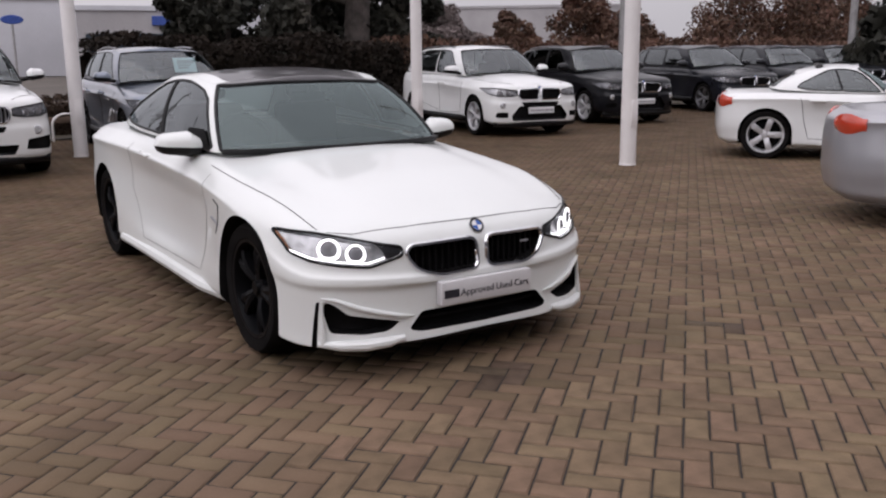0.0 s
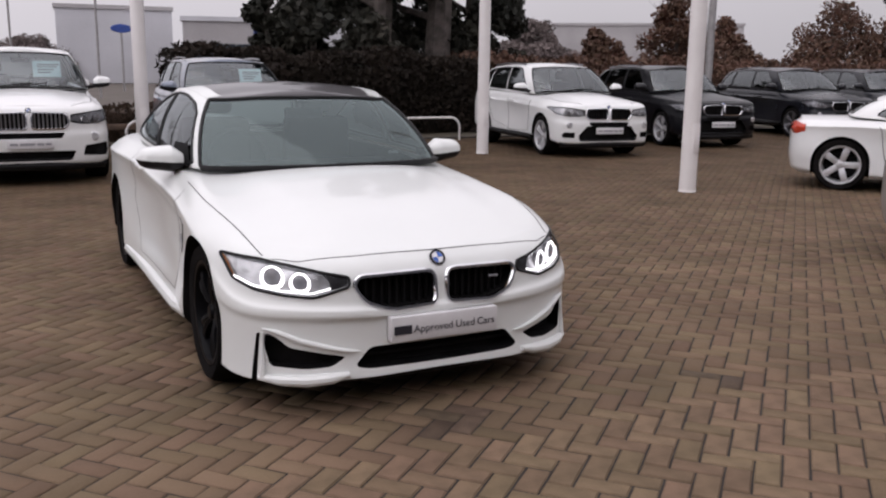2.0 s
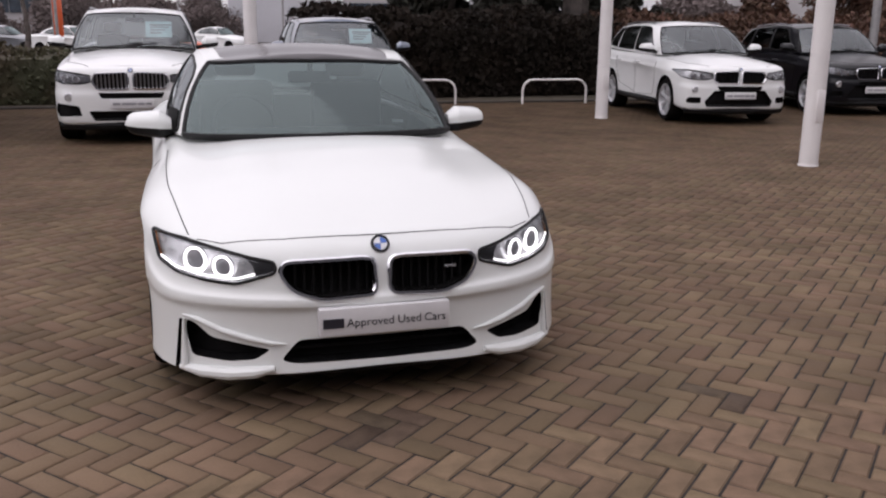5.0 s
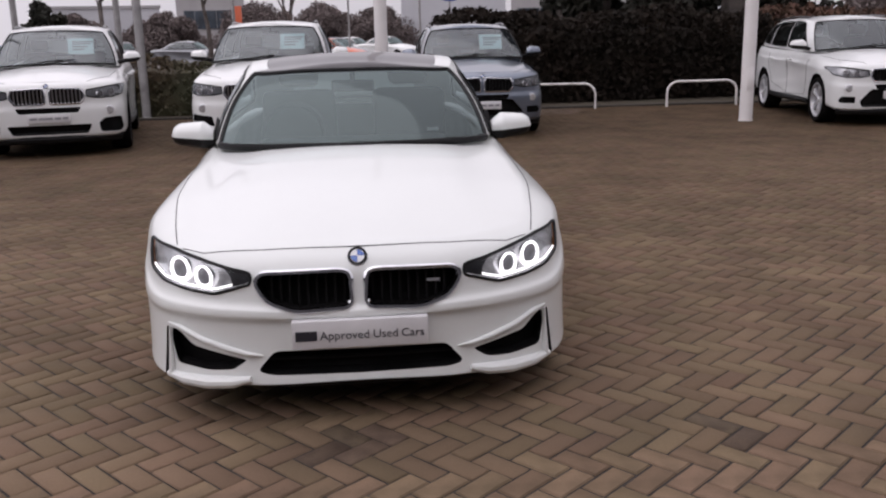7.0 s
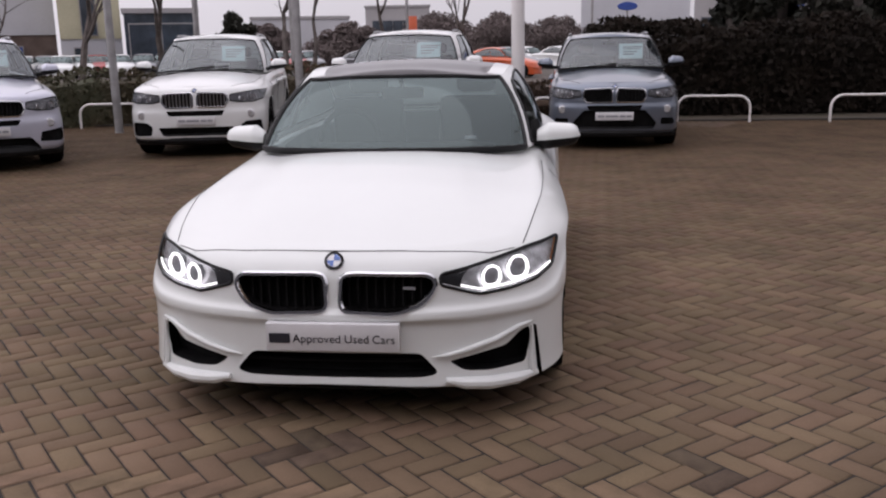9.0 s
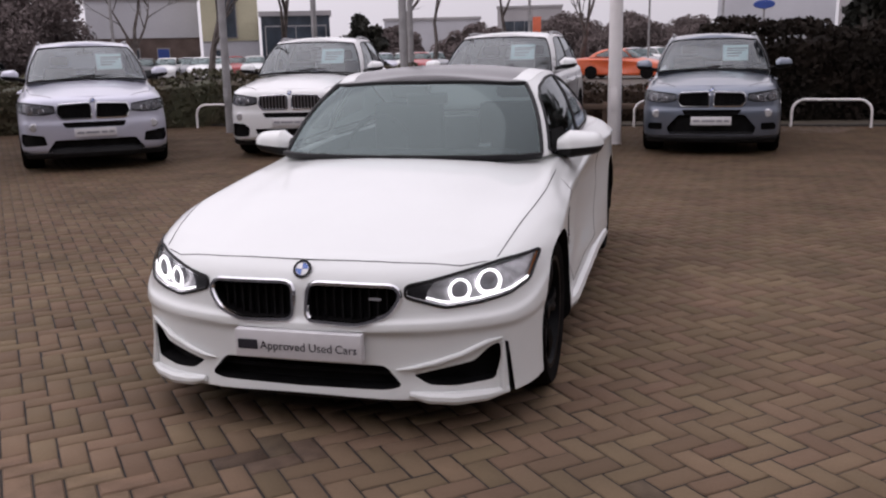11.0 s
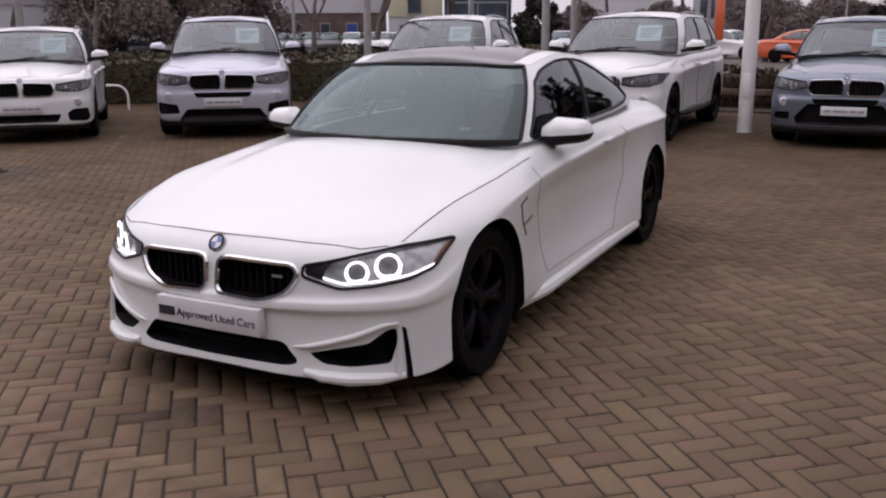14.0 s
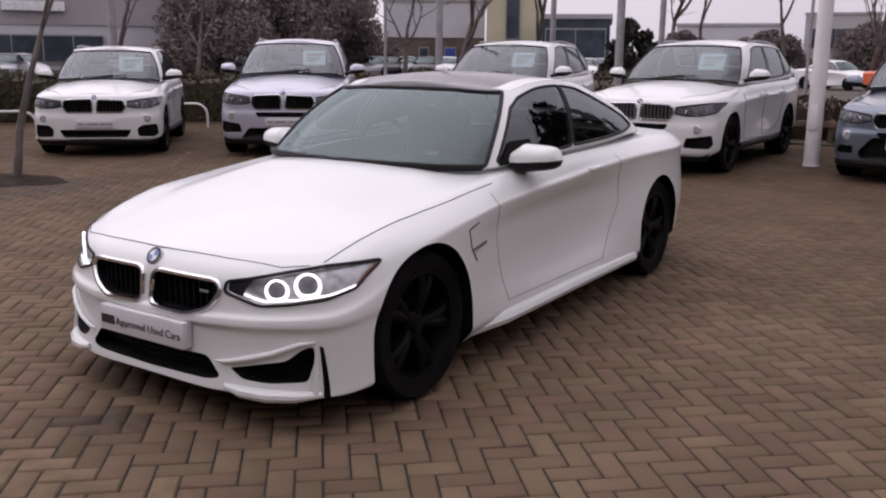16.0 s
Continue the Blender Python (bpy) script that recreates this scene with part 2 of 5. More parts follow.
CLAD_D = material("dark_cladding", (0.11, 0.11, 0.12), 0.5, var=0.12, scale=0.25, fine=6)
CLAD_Y = material("cream_render", (0.5, 0.47, 0.33), 0.8, var=0.1, scale=0.4, fine=5)
FARGLASS = material("dark_glazing", (0.05, 0.065, 0.085), 0.15, var=0.3, scale=0.6, fine=3)
SIGNBLUE = material("blue_sign", (0.03, 0.07, 0.3), 0.4)
ORANGE = material("orange_paint", (0.6, 0.1, 0.025), 0.35, coat=0.6, var=0.08)
REDP = material("red_paint", (0.35, 0.03, 0.03), 0.35, coat=0.6, var=0.08)
FARGREY = material("grey_car_paint", (0.16, 0.165, 0.18), 0.3, metal=0.4, coat=0.8, var=0.06)
YELLOWP = material("yellow_plate", (0.6, 0.5, 0.08), 0.5)


# ---- mesh helpers ----
def mesh_object(name, bm, mat, parent=None, label="", smooth=True, angle=35):
    me = bpy.data.meshes.new(name)
    bm.normal_update()
    bm.to_mesh(me)
    bm.free()
    for m in mat if isinstance(mat, (list, tuple)) else (mat,):
        me.materials.append(m)
    if smooth:
        me.shade_smooth()
        me.set_sharp_from_angle(angle=radians(angle))
    ob = new(name, me)
    if parent is not None:
        ob.parent = parent
    if label:
        ob["label"] = label
    return ob


def part(name, bm, mat, parent, label="", **kw):
    return mesh_object(name, bm, mat, parent, label, **kw)


def thing(name, label, category, group="", at=None):
    ob = new(name)
    ob.empty_display_size = 0.2
    if at is not None:
        ob.matrix_world = at
    return tagged(ob, label, category, group)


def box(bm, x0, x1, y0, y1, z0, z1, bevel=0.0, m=None):
    got = bmesh.ops.create_cube(bm, size=1.0)["verts"]
    bmesh.ops.scale(bm, vec=(x1 - x0, y1 - y0, z1 - z0), verts=got)
    bmesh.ops.translate(bm, vec=((x0 + x1) / 2, (y0 + y1) / 2, (z0 + z1) / 2), verts=got)
    if bevel:
        es = list({e for v in got for e in v.link_edges})
        r = bmesh.ops.bevel(bm, geom=es, offset=bevel, segments=2, affect="EDGES", profile=0.5)
        got = list({v for f in r["faces"] for v in f.verts} | {v for v in got if v.is_valid})
    if m is not None:
        bmesh.ops.transform(bm, matrix=m, verts=got)
    return got


def boxed(x0, x1, y0, y1, z0, z1, bevel=0.0, m=None):
    bm = bmesh.new()
    box(bm, x0, x1, y0, y1, z0, z1, bevel, m)
    return bm


def grid_faces(bm, rows, close=False):
    """Quads between rows of points."""
    vs = [[bm.verts.new(p) for p in r] for r in rows]
    for a, b in zip(vs[:-1], vs[1:]):
        n = len(a)
        for i in range(n if close else n - 1):
            j = (i + 1) % n
            bm.faces.new((a[i], a[j], b[j], b[i]))
    return vs


def lathe(profile, steps=40, axis="x"):
    """A turned solid: profile of (radius, along) points round an axis."""
    bm = bmesh.new()
    rows = []
    for k in range(steps):
        c, s = math.cos(2 * math.pi * k / steps), math.sin(2 * math.pi * k / steps)
        rows.append([{"x": (a, r * c, r * s), "z": (r * c, r * s, a), "y": (r * c, a, r * s)}[axis] for r, a in profile])
    grid_faces(bm, rows + [rows[0]])
    bmesh.ops.remove_doubles(bm, verts=bm.verts, dist=1e-5)
    bmesh.ops.recalc_face_normals(bm, faces=bm.faces)
    return bm


def tube(points, r, sides=8, closed=False, bm=None, flat=1.0):
    """A round bar along points; r may be one radius or one for each point."""
    bm = bm or bmesh.new()
    pts = [Vector(p) for p in points]
    n = len(pts)
    rs = r if isinstance(r, (list, tuple)) else [r] * n
    rings, up = [], None
    for i, p in enumerate(pts):
        a = pts[(i - 1) % n] if closed or i else p
        b = pts[(i + 1) % n] if closed or i < n - 1 else p
        d = (b - a).normalized()
        if up is None:
            up = d.orthogonal().normalized()
        up = (up - d * up.dot(d)).normalized()
        side = d.cross(up)
        rings.append([p + (up * math.cos(q) * flat + side * math.sin(q)) * rs[i] for q in (2 * math.pi * k / sides for k in range(sides))])
    if closed:
        rings.append(rings[0])
    vs = grid_faces(bm, rings, close=True)
    if not closed:
        bm.faces.new(list(reversed(vs[0])))
        bm.faces.new(vs[-1])
    bmesh.ops.remove_doubles(bm, verts=bm.verts, dist=1e-6)
    bmesh.ops.recalc_face_normals(bm, faces=bm.faces)
    return bm


def smooth_curve(xs, ys, q):
    """A monotone cubic through control values."""
    xs, ys, q = np.asarray(xs, float), np.asarray(ys, float), np.asarray(q, float)
    h, d = np.diff(xs), np.diff(ys) / np.diff(xs)
    m = np.zeros(len(xs))
    m[0], m[-1] = d[0], d[-1]
    for i in range(1, len(xs) - 1):
        if d[i - 1] * d[i] > 0:
            w1, w2 = 2 * h[i] + h[i - 1], h[i] + 2 * h[i - 1]
            m[i] = (w1 + w2) / (w1 / d[i - 1] + w2 / d[i])
    k = np.clip(np.searchsorted(xs, q) - 1, 0, len(h) - 1)
    t = np.clip((q - xs[k]) / h[k], 0, 1)
    return (2 * t**3 - 3 * t**2 + 1) * ys[k] + (t**3 - 2 * t**2 + t) * h[k] * m[k] + (3 * t**2 - 2 * t**3) * ys[k + 1] + (t**3 - t**2) * h[k] * m[k + 1]


def inside(p, poly):
    x, y, hit = p[0], p[1], False
    for (x0, y0), (x1, y1) in zip(poly, poly[1:] + poly[:1]):
        if (y0 > y) != (y1 > y) and x < (x1 - x0) * (y - y0) / (y1 - y0) + x0:
            hit = not hit
    return hit


def rounded(poly, r, n=4):
    """Polygon with its corners rounded."""
    res = []
    for i, p in enumerate(poly):
        a, p, b = Vector(poly[i - 1]), Vector(p), Vector(poly[(i + 1) % len(poly)])
        da, db = min(r, (a - p).length * 0.45), min(r, (b - p).length * 0.45)
        s, e = p + (a - p).normalized() * da, p + (b - p).normalized() * db
        for k in range(n + 1):
            t = k / n
            res.append(tuple(s * (1 - t) ** 2 + p * 2 * t * (1 - t) + e * t * t))
    return res


def dense(poly, step):
    res = []
    for a, b in zip(poly, poly[1:] + poly[:1]):
        n = max(1, int(math.dist(a, b) / step))
        res += [(a[0] + (b[0] - a[0]) * k / n, a[1] + (b[1] - a[1]) * k / n) for k in range(n)]
    return res


def fill(loops, step):
    """Triangles over the first loop with the other loops as creases; returns points, triangles and, for each, the loops it lies in."""
    pts, edges = [], []
    for lp in loops:
        k = len(pts)
        pts += lp
        edges += [(k + i, k + (i + 1) % len(lp)) for i in range(len(lp))]
    xs, ys = [p[0] for p in loops[0]], [p[1] for p in loops[0]]
    sx, sy = step if isinstance(step, tuple) else (step, step)
    x = min(xs) + sx / 2
    while x < max(xs):
        y = min(ys) + sy / 2
        while y < max(ys):
            if inside((x, y), loops[0]):
                pts.append((x, y))
            y += sy
        x += sx
    vs, _, fs, *_ = delaunay_2d_cdt([Vector(p) for p in pts], edges, [], 0, 1e-6)
    tris, kinds = [], []
    for f in fs:
        c = (sum(vs[i].x for i in f) / len(f), sum(vs[i].y for i in f) / len(f))
        if inside(c, loops[0]):
            tris.append(f)
            kinds.append([n for n, lp in enumerate(loops) if n and inside(c, lp)])
    return vs, tris, kinds


# ---- a motor car, built from its plan outline, height rows and glasshouse ----


def make_tub(spec):
    """The closed lower body: rows of height and inset round the plan outline, and a crowned top."""
    plan = np.array(spec["plan"], float)
    seg = np.r_[0, np.cumsum(np.hypot(*np.diff(plan, axis=0).T))]
    us = np.linspace(0, seg[-1], spec.get("nu", 90))
    px, py = smooth_curve(seg, plan[:, 0], us), smooth_curve(seg, plan[:, 1], us)
    ku = seg[spec["keys"]]
    zs = np.array([smooth_curve(ku, r[0], us) for r in spec["rows"]])
    ins = np.array([smooth_curve(ku, r[1], us) for r in spec["rows"]])
    tx, ty = np.gradient(px), np.gradient(py)
    ln = np.hypot(tx, ty)
    nx, ny = ty / ln, -tx / ln
    nx[0] = nx[-1] = 0
    v0, vq = np.linspace(0, 1, len(zs)), np.linspace(0, 1, spec.get("nv", 34))
    Z = np.array([smooth_curve(v0, zs[:, i], vq) for i in range(len(us))]).T
    I = np.array([smooth_curve(v0, ins[:, i], vq) for i in range(len(us))]).T
    X, Y = np.maximum(px - nx * I, 0), py - ny * I
    X[:, 0] = X[:, -1] = 0
    sy, sz = zip(*spec["spine"])
    ws = np.linspace(0, 1, spec.get("nw", 16))[1:]
    ex, ey, ez = X[-1], Y[-1], Z[-1]
    sp = np.clip(ey, sy[0], sy[-1])
    cz = smooth_curve(sy, sz, sp)
    rows = [[(X[j, i], Y[j, i], Z[j, i]) for i in range(len(us))] for j in range(len(vq))]
    dome = spec.get("dome", (0, 0, 0, 0, 0.09))
    for w in ws:
        row = []
        for i in range(len(us)):
            x, y = ex[i] * (1 - w), ey[i] + (sp[i] - ey[i]) * w
            z = ez[i] + (cz[i] - ez[i]) * (1 - (1 - w) ** 2)
            if dome[0]:
                along = min(max((y - dome[2]) / 0.5, 0), 1) * min(max((dome[3] - y) / 0.4, 0), 1)
                q = min(max((dome[1] - x) / dome[4], 0), 1)
                z += dome[0] * along * q * q * (3 - 2 * q)
            row.append((x, y, z))
        rows.append(row)
    rows.insert(0, [(0.0, p[1], p[2]) for p in rows[0]])
    full = []
    for r in rows:
        full.append(r)
    bm = bmesh.new()
    grid_faces(bm, full)
    grid_faces(bm, [[(-x, y, z) for x, y, z in r] for r in full])
    bmesh.ops.remove_doubles(bm, verts=bm.verts, dist=1e-4)
    bmesh.ops.dissolve_degenerate(bm, dist=1e-5, edges=bm.edges)
    bmesh.ops.recalc_face_normals(bm, faces=bm.faces)
    return bm


def caster(ob):
    return BVHTree.FromPolygons([v.co[:] for v in ob.data.vertices], [p.vertices[:] for p in ob.data.polygons])


def onto(tree, x, z, d=(0, 1, 0), back=3.0):
    """Where a line at x, z along d meets the body."""
    d = Vector(d).normalized()
    hit = tree.ray_cast(Vector((x, 0, z)) - d * back, d)
    return hit[0] if hit[0] is not None else Vector((x, 0.45, z))


def prism(tree, poly, depth, front=0.4, step=0.03, side=False, y0=0.0):
    """A cutter whose floor follows the body at a depth."""
    vs, tris, _ = fill([dense(poly, step)], step)
    bm = bmesh.new()
    base = [onto(tree, v.x, v.y) for v in vs]
    top = [bm.verts.new((p.x, p.y - front, p.z)) for p in base]
    low = [bm.verts.new((p.x, p.y + depth, p.z)) for p in base]
    ed = {}
    for t in tris:
        bm.faces.new([top[i] for i in t])
        bm.faces.new([low[i] for i in reversed(t)])
        for a, b in zip(t, t[1:] + t[:1]):
            ed[(a, b)] = 1
    for a, b in list(ed):
        if (b, a) not in ed:
            bm.faces.new((top[b], top[a], low[a], low[b]))
    bmesh.ops.recalc_face_normals(bm, faces=bm.faces)
    return bm


def skin(tree, poly, off=-0.003, step=0.03, thick=0.0):
    """A sheet of the polygon laid on the body."""
    vs, tris, _ = fill([dense(poly, step)], step)
    bm = bmesh.new()
    pts = [bm.verts.new(onto(tree, v.x, v.y) + Vector((0, off, 0))) for v in vs]
    for t in tris:
        bm.faces.new([pts[i] for i in t])
    bmesh.ops.recalc_face_normals(bm, faces=bm.faces)
    if thick:
        bmesh.ops.solidify(bm, geom=bm.faces[:], thickness=thick)
    return bm


def cut(ob, cutters):
    """Takes the cutters out of the mesh."""
    tools = []
    for bm, mat in cutters:
        me = bpy.data.meshes.new("cutter")
        bm.to_mesh(me)
        bm.free()
        me.materials.append(mat)
        c = new("cutter", me)
        tools.append(c)
        md = ob.modifiers.new("cut", "BOOLEAN")
        md.operation, md.object, md.solver, md.material_mode = "DIFFERENCE", c, "EXACT", "TRANSFER"
    dg = bpy.context.evaluated_depsgraph_get()
    dg.update()
    got = bpy.data.meshes.new_from_object(ob.evaluated_get(dg), preserve_all_data_layers=False, depsgraph=dg)
    ob.modifiers.clear()
    ob.data = got
    for c in tools:
        bpy.data.objects.remove(c)
    ob.data.shade_smooth()
    ob.data.set_sharp_from_angle(angle=radians(32))


def cylinder_bm(r, x0, x1, y, z, steps=36):
    """A wheel-arch cutter: round above the axle, straight below it."""
    bm = bmesh.new()
    a = [bm.verts.new((x0, y + r * math.cos(q), z + r * math.sin(q))) for q in (math.pi * k / steps for k in range(steps + 1))]
    a += [bm.verts.new((x0, y - r * 1.02, -0.2)), bm.verts.new((x0, y + r * 0.97, -0.2))]
    steps = len(a)
    b = [bm.verts.new((x1, v.co.y, v.co.z)) for v in a]
    bm.faces.new(a)
    bm.faces.new(list(reversed(b)))
    for i in range(steps):
        j = (i + 1) % steps
        bm.faces.new((a[j], a[i], b[i], b[j]))
    bmesh.ops.recalc_face_normals(bm, faces=bm.faces)
    return bm


def make_wheel(parent, x, y, r, width, rim_mat, spokes, side, twin=True):
    """A wheel > tyre, rim, spokes, hub; side is +1 where the outer face points to +x."""
    w = new("wheel")
    w.parent = parent
    w.matrix_basis = pose(x, y, r, 0, 0, 0 if side > 0 else 180)
    h = width / 2
    rr = r * 0.735
    part("tyre", lathe([(rr, -h * 0.9), (r * 0.93, -h), (r * 0.985, -h * 0.82), (r, -h * 0.5), (r, h * 0.5), (r * 0.985, h * 0.82), (r * 0.93, h), (rr + 0.01, h * 0.93), (rr, h * 0.8)], 44), RUBBER, w)
    part("rim", lathe([(rr, -h * 0.85), (rr + 0.006, h * 0.92), (rr - 0.012, h * 0.9), (rr - 0.03, h * 0.45), (rr - 0.035, -h * 0.3)], 40), rim_mat, w)
    part("brake_disc", lathe([(rr - 0.032, -h * 0.3), (rr * 0.75, -h * 0.28), (rr * 0.72, -h * 0.02), (0.06, 0.0), (0.02, -h * 0.1)], 28), MESHY, w)
    part("hub", lathe([(0.0, h * 0.78), (0.033, h * 0.77), (0.038, h * 0.66), (0.07, h * 0.6), (0.075, h * 0.1)], 20), rim_mat, w)
    for k in range(spokes):
        bm = bmesh.new()
        for tw in ((-0.16, 0.16) if twin else (0,)):
            q = 2 * math.pi * k / spokes
            wd = 0.018 if twin else 0.034
            sec = []
            for t in (0, 0.35, 0.7, 1.0):
                rad = 0.045 + (rr - 0.06) * t
                ang = q + tw * (0.35 + 0.65 * t)
                xx = h * (0.6 + 0.12 * math.sin(t * 3.0) + 0.1 * t)
                c, s = math.cos(ang), math.sin(ang)
                ww = wd * (1.0 + 0.25 * t)
                sec.append([(xx, rad * c - ww * s, rad * s + ww * c), (xx + 0.008, rad * c, rad * s), (xx, rad * c + ww * s, rad * s - ww * c), (xx - 0.035, rad * c + ww * s, rad * s - ww * c), (xx - 0.035, rad * c - ww * s, rad * s + ww * c)])
            v = grid_faces(bm, sec, close=True)
            bm.faces.new(v[0])
            bm.faces.new(v[-1])
        bmesh.ops.recalc_face_normals(bm, faces=bm.faces)
        part("spoke", bm, rim_mat, w)
    return w


def make_house(spec, car, paint, roofmat):
    """The glasshouse: a shell between belt and roof edge, its panes, and the roof."""
    b, rf = np.array(spec["belt"], float), np.array(spec["roof_edge"], float)
    sb = np.linspace(0, 1, len(b))
    bulge = spec.get("bulge", 0.02)

    def at(s, t):
        p = np.array([smooth_curve(sb, b[:, k], [s])[0] for k in range(3)])
        q = np.array([smooth_curve(sb, rf[:, k], [s])[0] for k in range(3)])
        o = p + (q - p) * t
        o[0] += bulge * 4 * t * (1 - t) * (1 if o[0] > 0.3 else o[0] / 0.3)
        o[2] += bulge * 1.2 * 4 * t * (1 - t)
        return o

    loops = [[(0, 0), (1, 0), (1, 1), (0, 1)]] + [rounded(p[1], 0.02) for p in spec["panes"]]
    loops = [dense(loops[0], 0.02)] + [dense(l, 0.02) for l in loops[1:]]
    vs, tris, kinds = fill(loops, (0.017, 0.09))
    places = [at(v.x, v.y) for v in vs]
    sets = {}
    for t, k in zip(tris, kinds):
        sets.setdefault(k[0] if k else 0, []).append(t)
    for n, ts in sorted(sets.items()):
        two = n == 0 or (spec["panes"][n - 1][0] in ("windscreen", "rear_window"))
        for mirror in ((1, -1),) if two else ((1,), (-1,)):
            bm = bmesh.new()
            for sgn in mirror:
                got = {}
                for t in ts:
                    f = []
                    for i in t:
                        if i not in got:
                            x, y, z = places[i]
                            got[i] = bm.verts.new((sgn * x, y, z))
                        f.append(got[i])
                    bm.faces.new(f)
            bmesh.ops.remove_doubles(bm, verts=bm.verts, dist=2e-4)
            bmesh.ops.recalc_face_normals(bm, faces=bm.faces)
            if sum(f.normal.dot(f.calc_center_median() - Vector((0, 2.3, 1.0))) for f in bm.faces) < 0:
                bmesh.ops.reverse_faces(bm, faces=bm.faces)
            if n == 0:
                bmesh.ops.solidify(bm, geom=bm.faces[:], thickness=0.02)
                part("window_frame", bm, paint, car)
            else:
                nm = spec["panes"][n - 1][0]
                pane = part(nm, bm, spec.get("screen", GLASS) if nm == "windscreen" else SIDEGLASS, car)
                pane.visible_shadow = False
    for n, (nm, _) in enumerate(spec["panes"]):
        edge = [at(s, t) for s, t in loops[n + 1]]
        if nm in ("windscreen", "rear_window"):
            half = [p for p in edge if p[0] > 0.005]
            k = max(range(len(edge)), key=lambda i: (edge[i][0] <= 0.005) and (edge[(i + 1) % len(edge)][0] > 0.005))
            order = [edge[(k + 1 + i) % len(edge)] for i in range(len(edge))]
            half = [p for p in order if p[0] > 0.005]
            ring = half + [np.array((-p[0], p[1], p[2])) for p in reversed(half)]
            part("pane_seal", tube(ring, 0.012, 6, True), TRIM, car)
        else:
            for sgn in (1, -1):
                part("pane_seal", tube([(sgn * p[0], p[1], p[2]) for p in edge], 0.009, 6, True), TRIM, car)
    half = [at(q, 0.0) for q in np.linspace(0.0, 0.262, 16)]
    line = [(-p[0], p[1] - 0.012, p[2] + 0.004) for p in reversed(half[1:])] + [(p[0], p[1] - 0.012, p[2] + 0.004) for p in half]
    part("cowl_panel", tube(line, spec.get("cowl", 0.013), 8, flat=0.6), TRIM, car)
    ft = at(0.0, 0.93)
    stem = part("rear_view_mirror", boxed(-0.12, 0.12, ft[1] + 0.07, ft[1] + 0.1, ft[2] - 0.115, ft[2] - 0.05, 0.012), TRIM, car)
    part("mirror_stem", tube([(0, ft[1] + 0.09, ft[2] - 0.06), (0, ft[1] + 0.05, ft[2] - 0.01)], 0.014, 6), TRIM, stem)
    bm = bmesh.new()
    rows = []
    crown = spec["crown"]
    for s in np.linspace(0, 1, 50):
        e = at(s, 1.0)
        c = np.array((0, e[1] + (0.0 if e[0] > 0.02 else 0.0), e[2] + crown * min(1, e[0] / 0.4)))
        rows.append([e + (c - e) * w + np.array((0, 0, 0)) + np.array((0, 0, crown * min(1, e[0] / 0.4) * (2 * w - w * w - w))) for w in np.linspace(0, 1, 14)])
    cutw = 2 if spec.get("rail") else 0
    if cutw:
        for sgn in (1, -1):
            rb = bmesh.new()
            grid_faces(rb, [[(sgn * p[0], p[1], p[2] + 0.002) for p in r[: cutw + 1]] for r in rows[14:43]])
            bmesh.ops.recalc_face_normals(rb, faces=rb.faces)
            if sum(f.normal.z for f in rb.faces) < 0:
                bmesh.ops.reverse_faces(rb, faces=rb.faces)
            bmesh.ops.solidify(rb, geom=rb.faces[:], thickness=0.02)
            part("roof_rail", rb, paint, car, "white strip over the side windows")
    grid_faces(bm, rows)
    grid_faces(bm, [[(-p[0], p[1], p[2]) for p in r] for r in rows])
    bmesh.ops.remove_doubles(bm, verts=bm.verts, dist=1e-4)
    bmesh.ops.recalc_face_normals(bm, faces=bm.faces)
    if sum(f.normal.z for f in bm.faces) < 0:
        bmesh.ops.reverse_faces(bm, faces=bm.faces)
    bmesh.ops.solidify(bm, geom=bm.faces[:], thickness=0.02)
    part("roof", bm, roofmat, car, spec.get("roof_label", ""))
    return at


def ring_bar(tree, poly, r, off=0.0, flat=1.0):
    return tube([onto(tree, x, z) + Vector((0, off, 0)) for x, z in dense(poly, 0.03)], r, 6, True, flat=flat)


def flip(poly):
    return [(-x, z) for x, z in reversed(poly)]


def seam(tree, points, r=0.0025, n=24):
    """A shut line on the body through points (x, y, z) seen from outside."""
    pts = []
    for (a, b) in zip(points[:-1], points[1:]):
        for k in range(n):
            p = Vector(a).lerp(Vector(b), k / n)
            hit = tree.find_nearest(p)
            pts.append(hit[0])
    return tube(pts, r, 5)


def mirror_shell(s, mx, my, mz, ms, mh, upper):
    """One half of a door mirror: the painted cap above its waist, or the dark shell below it."""
    bm, rows = bmesh.new(), []
    for k in range(13):
        t = k / 12
        x = mx + ms * (-0.12 + 0.245 * t)
        # the cap swells fast from its root and rounds off at its tip
        size = min(1.0, 0.52 + 1.9 * t) * max(0.0, 1 - max(0.0, (t - 0.72) / 0.28) ** 2.4) ** 0.5
        top = ms * mh * size * (1.15 - 0.42 * t)
        low = ms * mh * size * (0.72 - 0.2 * t)
        waist = mz - ms * mh * 0.12 + ms * 0.018 * t
        deep = ms * 0.1 * (0.25 + 0.75 * size)
        row = []
        for j in range(13):
            q = math.pi * j / 12
            c, h = math.cos(q), math.sin(q)
            y = my + 0.055 * t - deep * (abs(c) ** 0.8 if c > 0 else -0.55 * abs(c) ** 0.6)
            row.append((s * x, y + (0.0 if upper else 0.004), waist + (top * h ** 0.75 if upper else -low * h ** 0.8)))
        rows.append(row)
    v = grid_faces(bm, rows, close=True)
    bm.faces.new(v[0])
    bmesh.ops.remove_doubles(bm, verts=bm.verts, dist=1e-4)
    bmesh.ops.recalc_face_normals(bm, faces=bm.faces)
    return bm


